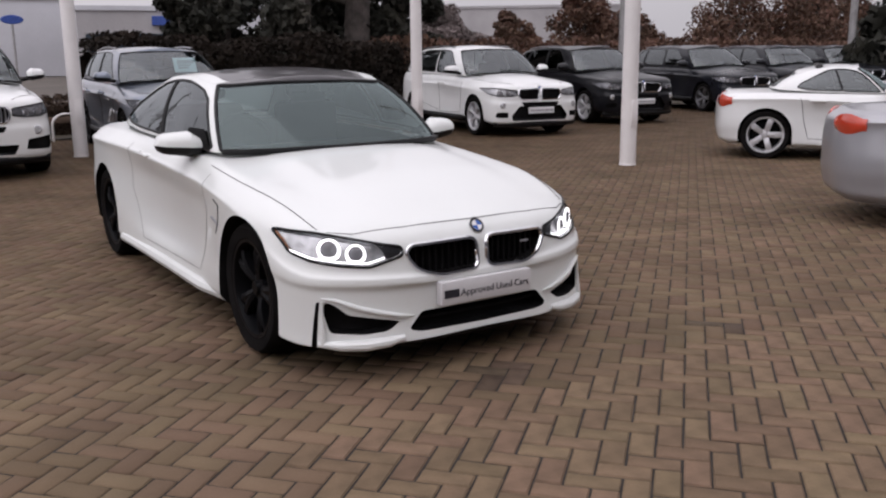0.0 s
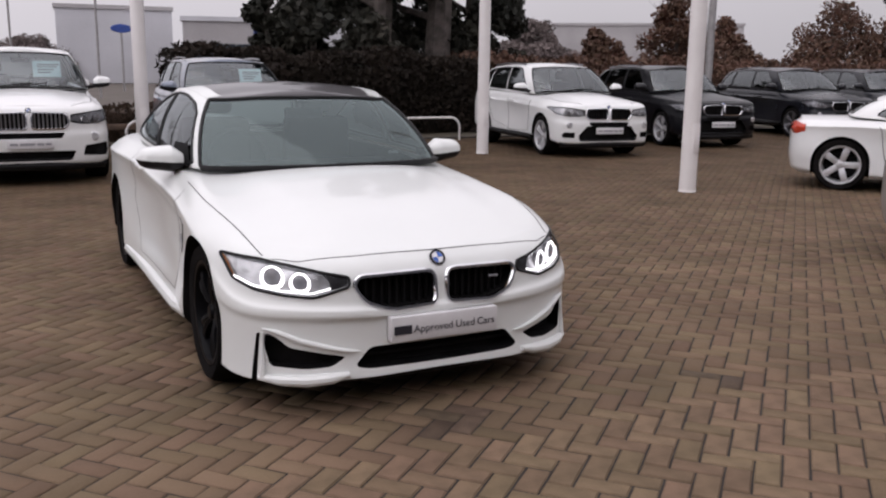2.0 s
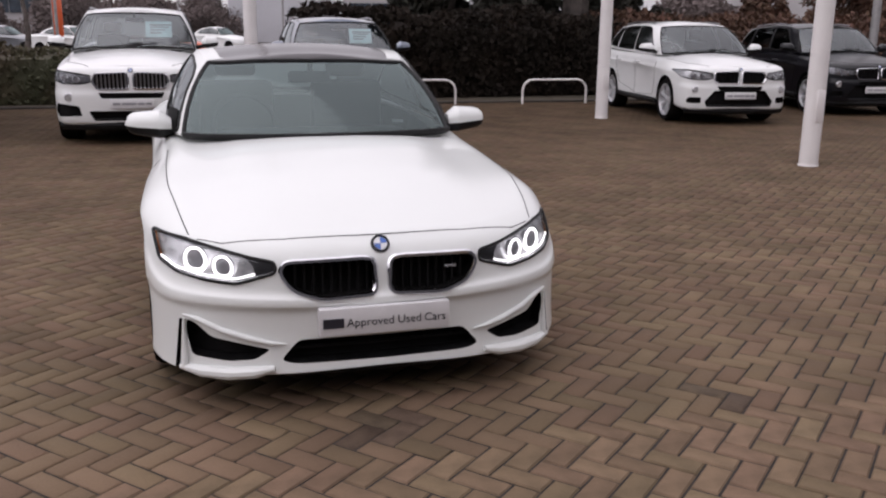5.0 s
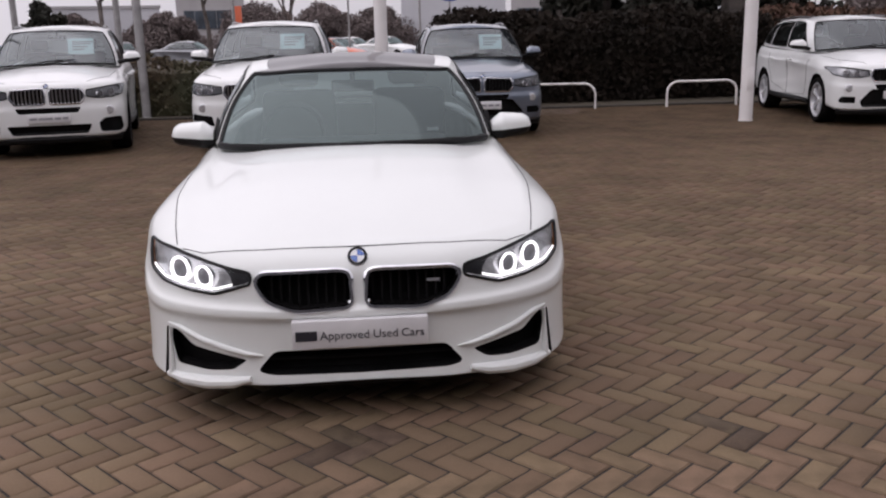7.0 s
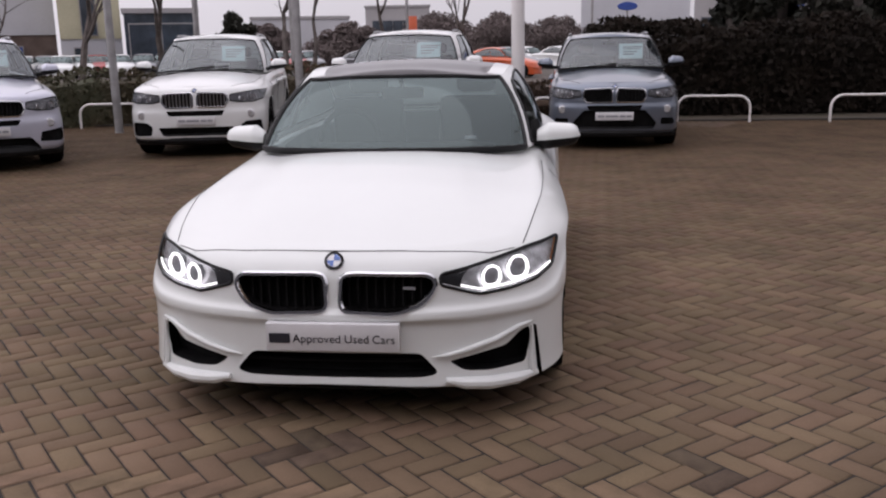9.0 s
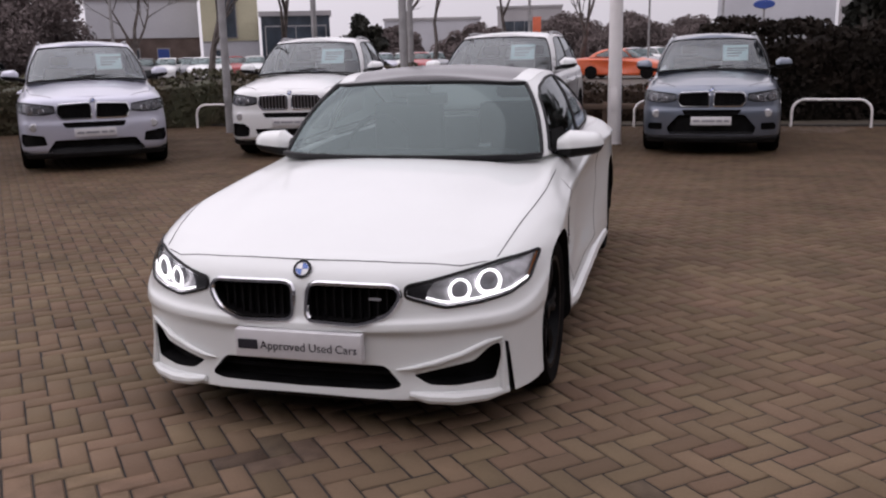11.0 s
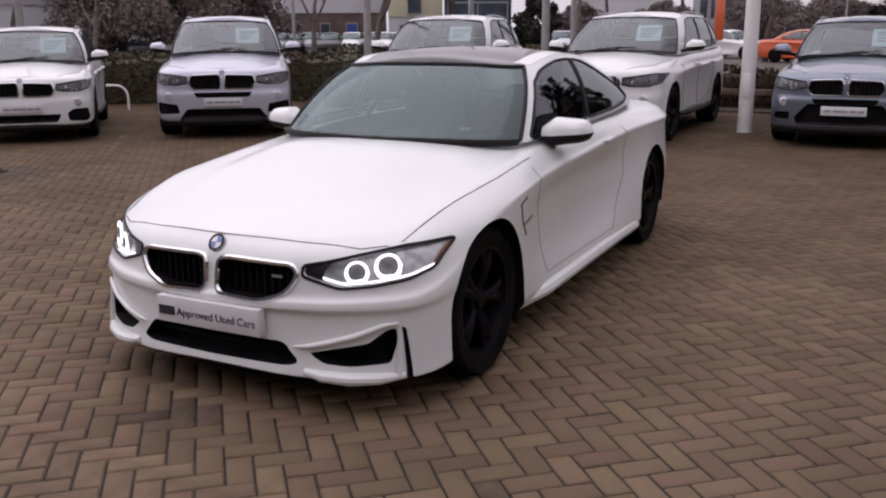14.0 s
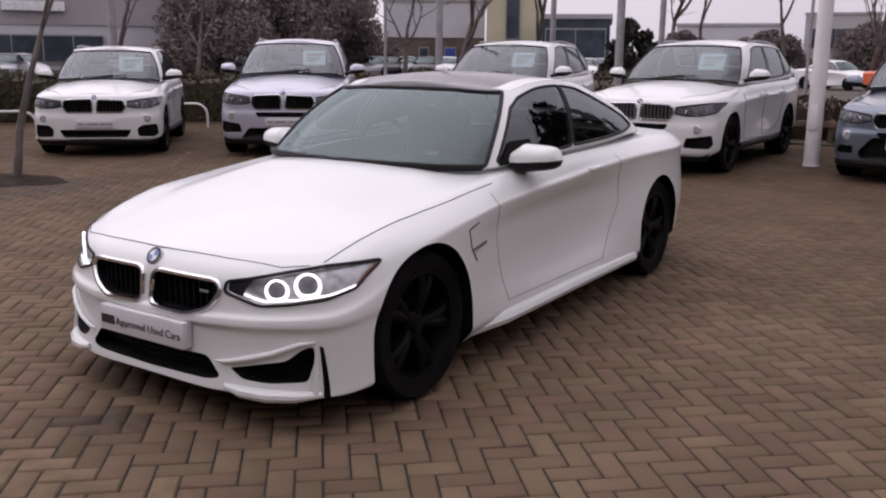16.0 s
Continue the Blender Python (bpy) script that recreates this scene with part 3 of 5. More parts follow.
def undertray(car, half, z0, z1):
    """The flat dark floor under a car, from its half outline."""
    bm = bmesh.new()
    ring = [(x, y) for x, y in half] + [(-x, y) for x, y in reversed(half) if x > 0]
    lo, hi = ([bm.verts.new((x, y, z)) for x, y in ring] for z in (z0, z1))
    bm.faces.new(lo)
    bm.faces.new(list(reversed(hi)))
    for i in range(len(ring)):
        j = (i + 1) % len(ring)
        bm.faces.new((lo[i], hi[i], hi[j], lo[j]))
    bmesh.ops.recalc_face_normals(bm, faces=bm.faces)
    part("undertray", bm, MESHY, car, smooth=False)


def make_car(name, spec, paint, label, category, at, group="", roofmat=None, rim=None, stuff=None):
    car = thing(name, label, category, group)
    body = part("body", make_tub(spec), paint, car)
    tree = caster(body)
    cuts = []
    r = spec["wheel_r"]
    fa, ra, tk = spec["axles"][0], spec["axles"][1], spec["track"]
    for y, k in ((fa, 0), (ra, 1)):
        for s in (1, -1):
            cuts.append((cylinder_bm(r * spec.get("arch", 1.12), s * (tk - 0.3), s * 1.3, y + spec.get("arch_shift", 0.0), r + 0.012), MESHY))
    for poly, depth, mat, both in spec["cuts"]:
        cuts.append((prism(tree, poly, depth), mat))
        if both:
            cuts.append((prism(tree, flip(poly), depth), mat))
    cab = spec["cabin"]
    bm = bmesh.new()
    ring = [(x, y) for x, y in cab] + [(-x, y) for x, y in reversed(cab)]
    lo = [bm.verts.new((x, y, spec["cabin_z"])) for x, y in ring]
    hi = [bm.verts.new((x, y, 1.4)) for x, y in ring]
    bm.faces.new(lo)
    bm.faces.new(list(reversed(hi)))
    for i in range(len(ring)):
        j = (i + 1) % len(ring)
        bm.faces.new((lo[i], hi[i], hi[j], lo[j]))
    bmesh.ops.recalc_face_normals(bm, faces=bm.faces)
    cuts.append((bm, SEAT))
    y0, zt, wide = cab[0][1], spec["belt"][0][2], cab[1][0]
    part("dashboard", boxed(-wide - 0.12, wide + 0.12, y0 + 0.03, y0 + 0.62, zt - 0.16, zt - 0.012, 0.05), SEAT, car)
    cut(body, cuts)
    for y in (fa, ra):
        for s in (1, -1):
            make_wheel(car, s * (tk - spec["tyre_w"] / 2), y, r, spec["tyre_w"], rim or ALLOY, spec.get("spokes", 5), s, spec.get("twin", True))
    make_house(spec, car, paint, roofmat or paint)
    # seats, dashboard and wheel inside
    sy, sz = spec["seat"]
    for s in (1, -1):
        seat = part("seat", boxed(s * 0.36 - 0.24, s * 0.36 + 0.24, sy, sy + 0.5, sz - 0.25, sz, 0.04), SEAT, car)
        part("backrest", boxed(s * 0.36 - 0.24, s * 0.36 + 0.24, sy + 0.45, sy + 0.58, sz - 0.05, sz + 0.42, 0.05), SEAT, seat)
        part("headrest", boxed(s * 0.36 - 0.13, s * 0.36 + 0.13, sy + 0.5, sy + 0.6, sz + 0.44, sz + 0.6, 0.04), SEAT, seat)
    part("steering_wheel", tube([(-0.36 + 0.18 * math.cos(q), sy - 0.12 + 0.05 * math.sin(q), sz + 0.2 + 0.17 * math.sin(q)) for q in (2 * math.pi * k / 20 for k in range(20))], 0.016, 6, True), TRIM, car)
    # mirrors: a cap over a dark lower shell on a short arm
    mx, my, mz, ms = spec["mirror"]
    mh = spec.get("mirror_h", 0.085)
    for s in (1, -1):
        mir = part("mirror", mirror_shell(s, mx, my, mz, ms, mh, True), paint, car)
        part("mirror_underside", mirror_shell(s, mx, my, mz, ms, mh, False), TRIM, mir)
        part("mirror_arm", tube([(s * (mx - 0.24 * ms), my + 0.02, mz - 0.075 * ms), (s * (mx - 0.14 * ms), my + 0.03, mz - 0.055 * ms), (s * (mx - 0.02 * ms), my + 0.05, mz - 0.035 * ms)], [0.034, 0.03, 0.03], 10, flat=0.7), TRIM, mir)
        glass = bmesh.new()
        rim = [glass.verts.new((s * (mx + ms * (0.005 + 0.095 * math.cos(q))), my + 0.117 * ms, mz + ms * (0.005 + mh * 0.62 * math.sin(q)))) for q in (2 * math.pi * k / 20 for k in range(20))]
        glass.faces.new(rim if s > 0 else list(reversed(rim)))
        bmesh.ops.recalc_face_normals(glass, faces=glass.faces)
        bmesh.ops.solidify(glass, geom=glass.faces[:], thickness=0.004)
        part("mirror_glass", glass, CHROME, mir)
    if stuff:
        stuff(car, tree, paint, spec)
    car.matrix_world = at
    return car


def add_plate(car, tree, z, y=None, w=0.52, h=0.111):
    p = onto(tree, 0, z)
    yy = p.y - 0.02 if y is None else y
    pl = part("number_plate", boxed(-w / 2, w / 2, yy - 0.008, yy + 0.02, z - h / 2, z + h / 2, 0.004), PLATE, car, "pale grey dealer plate")
    for a, b in ((-0.23, -0.14), (-0.12, 0.05), (0.07, 0.15), (0.165, 0.235)):
        part("lettering", boxed(a * w / 0.52, b * w / 0.52, yy - 0.011, yy - 0.007, z - 0.016, z + 0.014), INKPALE, pl)
    return pl


def add_lamps(car, tree, poly, rings, depth=0.05, mat=None, glow=None):
    """Headlamps sunk in the body: clear cover, dark liner, two ringed lenses."""
    for s in (1, -1):
        pl = poly if s > 0 else flip(poly)
        lamp = part("headlight", skin(tree, pl, off=depth - 0.012), mat or LAMPIN, car)
        part("lamp_glass", skin(tree, pl, off=-0.002, step=0.025), LAMPGLASS, lamp).visible_shadow = False
        part("lamp_seal", ring_bar(tree, pl, 0.0065, -0.002), TRIM, lamp)
        # a bright strip along the lamp's floor and a dark brow above the lenses
        lows = sorted({round(x, 3): z for x, z in poly if z < 0.5 * (min(q[1] for q in poly) + max(q[1] for q in poly))}.items())
        if len(lows) > 8:
            part("light_guide", tube([onto(tree, s * x, z + 0.012) + Vector((0, 0.02, 0)) for x, z in lows[3:-3]], 0.0035, 6), glow or SATIN, lamp)
        for x, z, r in rings:
            p = onto(tree, s * x, z)
            q = p + Vector((0, 0.02, 0))
            tilt = Matrix.Translation(q) @ pose(0, 0, 0, 0, 0, 36 * s)
            lens = lathe([(0, -0.016), (r * 0.55, -0.009), (r * 0.84, 0.0), (r * 0.85, 0.03)], 20, "y")
            bmesh.ops.transform(lens, matrix=tilt, verts=lens.verts)
            part("lens", lens, LENS, lamp)
            halo = tube([(r * math.cos(a), 0, r * max(math.sin(a), -0.82)) for a in (2 * math.pi * k / 28 for k in range(28))], [r * (0.14 - 0.04 * math.sin(2 * math.pi * k / 28)) for k in range(28)], 6, True)
            bmesh.ops.transform(halo, matrix=tilt, verts=halo.verts)
            part("light_ring", halo, glow or CHROME, lamp)


def badge(car, p, r, tilt):
    m = Matrix.Translation(p) @ pose(0, 0, 0, tilt)
    bm = lathe([(0, 0.004), (r * 0.6, 0.004), (r, 0.002), (r * 1.02, -0.004), (0, -0.004)], 28, "z")
    bmesh.ops.transform(bm, matrix=m, verts=bm.verts)
    bd = part("badge", bm, BADGE_W, car, "round blue and white enamel badge")
    rim = lathe([(r * 0.72, 0.005), (r * 0.98, 0.0045), (r * 1.02, -0.003), (r * 0.72, 0.0)], 28, "z")
    bmesh.ops.transform(rim, matrix=m, verts=rim.verts)
    part("badge_ring", rim, TRIM, bd)
    for a in (0, math.pi):
        bm = bmesh.new()
        c = bm.verts.new((0, 0, 0.0055))
        arc = [bm.verts.new((r * 0.68 * math.cos(a + k * math.pi / 12), r * 0.68 * math.sin(a + k * math.pi / 12), 0.0055)) for k in range(7)]
        for u, v in zip(arc[:-1], arc[1:]):
            bm.faces.new((c, u, v))
        bmesh.ops.transform(bm, matrix=m, verts=bm.verts)
        part("badge_quarter", bm, BADGE_B, bd)


def words(text, size, at, thick=0.0015):
    """Upright lettering that faces -y, from its lower left corner."""
    cu = bpy.data.curves.new("words", "FONT")
    cu.body, cu.size, cu.extrude, cu.resolution_u = text, size, thick, 3
    tmp = new("words", cu)
    dg = bpy.context.evaluated_depsgraph_get()
    dg.update()
    me = bpy.data.meshes.new_from_object(tmp.evaluated_get(dg))
    bm = bmesh.new()
    bm.from_mesh(me)
    bpy.data.objects.remove(tmp)
    bpy.data.meshes.remove(me)
    bmesh.ops.transform(bm, matrix=pose(*at, 90), verts=bm.verts)
    return bm


# ---- the white coupe ----
KIDNEY = rounded([(0.028, 0.468), (0.245, 0.46), (0.35, 0.493), (0.398, 0.563), (0.375, 0.602), (0.06, 0.608), (0.028, 0.593)], 0.035)
LOWER = rounded([(-0.335, 0.298), (0.335, 0.298), (0.405, 0.218), (0.35, 0.204), (-0.35, 0.204), (-0.405, 0.218)], 0.025)
VENT = rounded([(0.44, 0.262), (0.55, 0.284), (0.66, 0.304), (0.712, 0.352), (0.748, 0.366), (0.752, 0.31), (0.733, 0.222), (0.6, 0.212), (0.5, 0.222)], 0.018)
SLOT = rounded([(0.764, 0.366), (0.776, 0.36), (0.802, 0.15), (0.784, 0.138)], 0.004)
LAMP = rounded([(0.412, 0.562), (0.5, 0.536), (0.56, 0.519), (0.67, 0.528), (0.775, 0.546), (0.838, 0.58), (0.862, 0.676), (0.74, 0.668), (0.63, 0.647), (0.5, 0.618), (0.412, 0.602)], 0.016)
COUPE = dict(
    plan=[(0, -0.07), (0.3, -0.055), (0.5, -0.012), (0.66, 0.06), (0.785, 0.155), (0.872, 0.29), (0.91, 0.45), (0.932, 0.68), (0.915, 1.05), (0.885, 1.5), (0.885, 2.2), (0.905, 2.85), (0.935, 3.35), (0.922, 3.7), (0.845, 4.1), (0.73, 4.32), (0.5, 4.45), (0, 4.53)],
    keys=[0, 4, 7, 10, 12, 15, 17],
    rows=[
        ([0.165, 0.135, 0.155, 0.16, 0.18, 0.2, 0.2], [0.06, 0.06, 0.05, 0.1, 0.06, 0.12, 0.14]),
        ([0.178, 0.16, 0.24, 0.215, 0.25, 0.27, 0.27], [0.0, 0.0, 0.0, 0.004, 0.0, 0.03, 0.04]),
        ([0.2, 0.2, 0.32, 0.275, 0.32, 0.34, 0.34], [0.006, 0.005, 0.0, 0.016, 0.0, 0.02, 0.02]),
        ([0.303, 0.34, 0.42, 0.36, 0.45, 0.45, 0.45], [0.025, 0.012, 0.0, 0.056, 0.0, 0.0, 0.0]),
        ([0.403, 0.41, 0.5, 0.5, 0.55, 0.55, 0.55], [0.03, 0.012, 0.0, 0.076, 0.006, 0.0, 0.0]),
        ([0.433, 0.445, 0.57, 0.67, 0.68, 0.68, 0.68], [0.005, 0.0, 0.004, 0.07, 0.02, 0.01, 0.0]),
        ([0.453, 0.473, 0.66, 0.78, 0.815, 0.8, 0.8], [0.008, 0.004, 0.012, 0.022, 0.02, 0.02, 0.01]),
        ([0.478, 0.498, 0.7, 0.818, 0.862, 0.848, 0.845], [0.025, 0.022, 0.018, 0.01, 0.012, 0.016, 0.02]),
        ([0.595, 0.605, 0.725, 0.845, 0.888, 0.88, 0.88], [0.045, 0.05, 0.035, 0.028, 0.036, 0.045, 0.045]),
        ([0.64, 0.665, 0.765, 0.89, 0.914, 0.912, 0.915], [0.07, 0.09, 0.085, 0.055, 0.075, 0.08, 0.1]),
        ([0.68, 0.705, 0.8, 0.93, 0.942, 0.935, 0.94], [0.115, 0.16, 0.15, 0.09, 0.125, 0.13, 0.13]),
    ],
    spine=[(0.045, 0.685), (0.25, 0.745), (0.7, 0.85), (1.3, 0.935), (2.0, 0.97), (3.2, 0.99), (4.0, 0.975), (4.4, 0.945)],
    dome=(0.018, 0.62, 0.12, 1.5, 0.2),
    nu=130, nv=44, nw=24,
    wheel_r=0.33, axles=(0.69, 3.47), track=0.89, tyre_w=0.265, arch=1.075, arch_shift=0.008, spokes=5,
    cuts=[(KIDNEY, 0.08, MESHY, True), (LOWER, 0.09, MESHY, False), (VENT, 0.09, MESHY, True), (SLOT, 0.05, MESHY, True), (LAMP, 0.05, LAMPIN, True)],
    cabin=[(0.0, 1.27), (0.42, 1.32), (0.66, 1.6), (0.72, 2.4), (0.65, 3.2), (0.5, 3.45)], cabin_z=0.6,
    seat=(2.15, 0.72),
    mirror=(0.885, 1.68, 0.955, 0.98), mirror_h=0.088,
    belt=[(0, 1.22, 0.93), (0.36, 1.265, 0.93), (0.645, 1.395, 0.925), (0.735, 1.52, 0.925), (0.79, 1.9, 0.945), (0.795, 2.3, 0.955), (0.79, 2.8, 0.965), (0.755, 3.3, 0.985), (0.68, 3.6, 0.975), (0.4, 3.8, 0.975), (0, 3.86, 0.98)],
    roof_edge=[(0, 1.79, 1.303), (0.26, 1.812, 1.3), (0.49, 1.875, 1.287), (0.562, 1.95, 1.288), (0.59, 2.12, 1.322), (0.6, 2.35, 1.337), (0.59, 2.65, 1.325), (0.555, 2.95, 1.283), (0.5, 3.12, 1.25), (0.3, 3.18, 1.255), (0, 3.2, 1.26)],
    bulge=0.022, crown=0.045, cowl=0.022,
    panes=[("windscreen", [(-0.001, 0.02), (0.266, 0.02), (0.266, 0.975), (-0.001, 0.975)]),
           ("side_window", [(0.306, 0.04), (0.5, 0.05), (0.525, 0.9), (0.43, 0.9), (0.345, 0.84), (0.315, 0.7)]),
           ("quarter_window", [(0.507, 0.05), (0.67, 0.06), (0.72, 0.13), (0.71, 0.3), (0.635, 0.7), (0.59, 0.86), (0.531, 0.9)]),
           ("rear_window", [(0.87, 0.08), (1.001, 0.08), (1.001, 0.95), (0.88, 0.95)])],
    rail=True, roof_label="dark carbon-fibre roof panel",
)


def coupe_details(car, tree, paint, spec):
    for s in (1, -1):
        k = KIDNEY if s > 0 else flip(KIDNEY)
        g = part("kidney_grille", ring_bar(tree, k, 0.011, -0.004), CHROME, car, "chrome-framed black kidney grille")
        for i in range(9):
            x = 0.055 + 0.035 * i
            zz = [z for z in np.linspace(0.45, 0.64, 40) if inside((x, z), KIDNEY)]
            if zz:
                p = onto(tree, s * x, 0.55)
                part("slat", boxed(s * x - 0.004, s * x + 0.004, p.y + 0.028, p.y + 0.055, zz[0], zz[-1]), MESHY, g)
        v = VENT if s > 0 else flip(VENT)
        part("vent_blade", tube([onto(tree, s * x, z) + Vector((0, -0.012, 0)) for x, z in ((0.38, 0.285), (0.44, 0.29), (0.52, 0.308), (0.62, 0.336), (0.71, 0.375), (0.76, 0.384))], [0.003, 0.009, 0.012, 0.012, 0.01, 0.004], 10), paint, car)
        part("vent_fin", tube([onto(tree, s * x, z) + Vector((s * 0.002, -0.006, 0)) for x, z in ((0.757, 0.366), (0.758, 0.3), (0.758, 0.22), (0.762, 0.17))], [0.005, 0.008, 0.014, 0.014], 8), paint, car)
        part("bumper_lip", tube([onto(tree, s * x, z) + Vector((0, -0.008, 0)) for x, z in ((0.43, 0.19), (0.5, 0.175), (0.6, 0.165), (0.7, 0.165), (0.78, 0.17))], [0.012, 0.024, 0.027, 0.024, 0.012], 10), paint, car)
        # bonnet side shut lines, door lines, handle, side gill
        part("shut_line", seam(tree, [(s * 0.722, 0.238, 0.68), (s * 0.748, 0.36, 0.728), (s * 0.768, 0.5, 0.765), (s * 0.79, 0.72, 0.795), (s * 0.803, 1.0, 0.83), (s * 0.795, 1.42, 0.87)], 0.0024), TRIM, car)
        part("shut_line", seam(tree, [(s * 0.9, 1.33, 0.9), (s * 0.9, 1.36, 0.6), (s * 0.9, 1.45, 0.28), (s * 0.9, 2.6, 0.28), (s * 0.92, 2.85, 0.6), (s * 0.9, 2.78, 0.95)], 0.0014), TRIM, car)
        part("door_handle", tube([(s * 0.855, 2.37, 0.838), (s * 0.885, 2.4, 0.84), (s * 0.892, 2.52, 0.846), (s * 0.862, 2.56, 0.848)], 0.014, 8), paint, car)
        gill = part("side_gill", seam(tree, [(s * 0.9, 1.12, 0.722), (s * 0.9, 1.03, 0.7), (s * 0.91, 1.055, 0.618), (s * 0.905, 1.124, 0.53)], 0.0042, 6), TRIM, car)
        part("gill_bar", seam(tree, [(s * 0.91, 1.06, 0.6), (s * 0.9, 1.25, 0.617)], 0.009, 6), SATIN, gill)
        part("sill_skirt", tube([(s * 0.83, 1.12, 0.19), (s * 0.885, 1.4, 0.2), (s * 0.885, 2.6, 0.205), (s * 0.9, 3.05, 0.215)], 0.035, 8), paint, car)
        part("door_mirror_stem", boxed(s * 0.77 - 0.05, s * 0.77 + 0.05, 1.68, 1.78, 0.93, 0.975, 0.012), TRIM, car)
        part("turn_signal", skin(tree, [(x, z) for x, z in (LAMP if s > 0 else flip(LAMP)) if abs(x) > 0.8], off=0.02), AMBER, car)
    for s in (1, -1):
        poly = rounded([(0.416, 0.566), (0.46, 0.552), (0.485, 0.545), (0.49, 0.58), (0.52, 0.618), (0.48, 0.609), (0.416, 0.599)], 0.006)
        part("lamp_liner", skin(tree, poly if s > 0 else flip(poly), off=0.012), DARKLINER, car)
    part("intake_bar", tube([onto(tree, x, 0.25) + Vector((0, 0.06, 0)) for x in np.linspace(-0.38, 0.38, 12)], 0.008, 6), TRIM, car)
    part("shut_line", seam(tree, [(-0.69, 0.2, 0.664), (-0.6, 0.13, 0.662), (-0.36, 0.076, 0.676), (0, 0.046, 0.684), (0.36, 0.076, 0.676), (0.6, 0.13, 0.662), (0.69, 0.2, 0.664)], 0.0024), TRIM, car)
    part("splitter", tube([(x * 0.97, y + 0.07, 0.15) for x, y in ((-0.8, 0.24), (-0.66, 0.08), (-0.5, 0.0), (-0.3, -0.05), (0, -0.06), (0.3, -0.05), (0.5, 0.0), (0.66, 0.08), (0.8, 0.24))], 0.022, 8), TRIM, car)
    add_lamps(car, tree, LAMP, [(0.602, 0.575, 0.041), (0.702, 0.595, 0.047)], glow=DRL)
    h = onto(tree, 0, 0.65)
    badge(car, h + Vector((0, -0.004, 0.004)), 0.038, 55)
    # plate with its dealer wording
    pl = part("number_plate", boxed(-0.26, 0.26, -0.088, -0.04, 0.317, 0.428, 0.004), PLATE, car, "pale grey dealer plate with dark wording")
    part("lettering", boxed(-0.247, -0.165, -0.0915, -0.087, 0.351, 0.389), INK, pl)
    for text, x in (("Approved", -0.155), ("Used", 0.047), ("Cars", 0.155)):
        part("lettering", words(text, 0.047, (x, -0.0885, 0.353)), INK, pl, smooth=False)
    # black corner patches at the mirrors, a tag low in the windscreen, a small badge in one grille
    for s in (1, -1):
        bm = bmesh.new()
        bm.faces.new([bm.verts.new((s * x, y, z)) for x, y, z in ((0.752, 1.545, 0.93), (0.8, 1.86, 0.952), (0.772, 1.83, 1.05), (0.73, 1.68, 1.045))])
        bmesh.ops.solidify(bm, geom=bm.faces[:], thickness=0.012)
        part("mirror_patch", bm, TRIM, car)
    p = onto(tree, 0.29, 0.545)
    part("grille_badge", boxed(0.265, 0.315, p.y + 0.024, p.y + 0.03, 0.541, 0.552, 0.002), INKPALE, car)
    undertray(car, [(0.0, 0.05), (0.45, 0.09), (0.66, 0.22), (0.72, 0.31), (0.6, 0.34), (0.6, 1.05), (0.8, 1.12), (0.82, 3.05), (0.6, 3.12), (0.6, 4.2), (0.0, 4.3)], 0.115, 0.2)
    tag = part("windscreen_tag", boxed(-0.03, 0.03, -0.002, 0.002, -0.011, 0.011), BADGE_W, car, "small white tag behind the windscreen")
    tag.matrix_basis = pose(0.42, 1.435, 0.985, -58)


# ---- sport utility cars ----
def poly_scaled(p, sx, sz):
    return [(x * sx, z * sz) for x, z in p]


S_KIDNEY = rounded([(0.03, 0.70), (0.40, 0.70), (0.455, 0.78), (0.43, 0.885), (0.06, 0.90), (0.03, 0.88)], 0.03)
S_SLIM = rounded([(-0.4, 0.655), (0.4, 0.655), (0.36, 0.585), (-0.36, 0.585)], 0.02)
S_LOWER = rounded([(-0.52, 0.43), (0.52, 0.43), (0.46, 0.31), (-0.46, 0.31)], 0.03)
S_VENT = rounded([(0.6, 0.44), (0.68, 0.5), (0.88, 0.51), (0.9, 0.36), (0.86, 0.31), (0.62, 0.32)], 0.03)
S_LOW3 = rounded([(-0.44, 0.585), (0.44, 0.585), (0.6, 0.4), (0.56, 0.31), (-0.56, 0.31), (-0.6, 0.4)], 0.03)
S_VENT3 = rounded([(0.66, 0.47), (0.84, 0.47), (0.87, 0.4), (0.84, 0.37), (0.66, 0.37)], 0.02)
S_VENT5 = rounded([(0.6, 0.37), (0.63, 0.49), (0.9, 0.525), (0.915, 0.41), (0.88, 0.355)], 0.015)
S_LOWER5 = rounded([(-0.5, 0.43), (0.5, 0.43), (0.62, 0.27), (-0.62, 0.27)], 0.03)
S_LAMP = rounded([(0.475, 0.785), (0.6, 0.762), (0.8, 0.765), (0.915, 0.8), (0.93, 0.915), (0.86, 0.925), (0.68, 0.9), (0.48, 0.87)], 0.014)


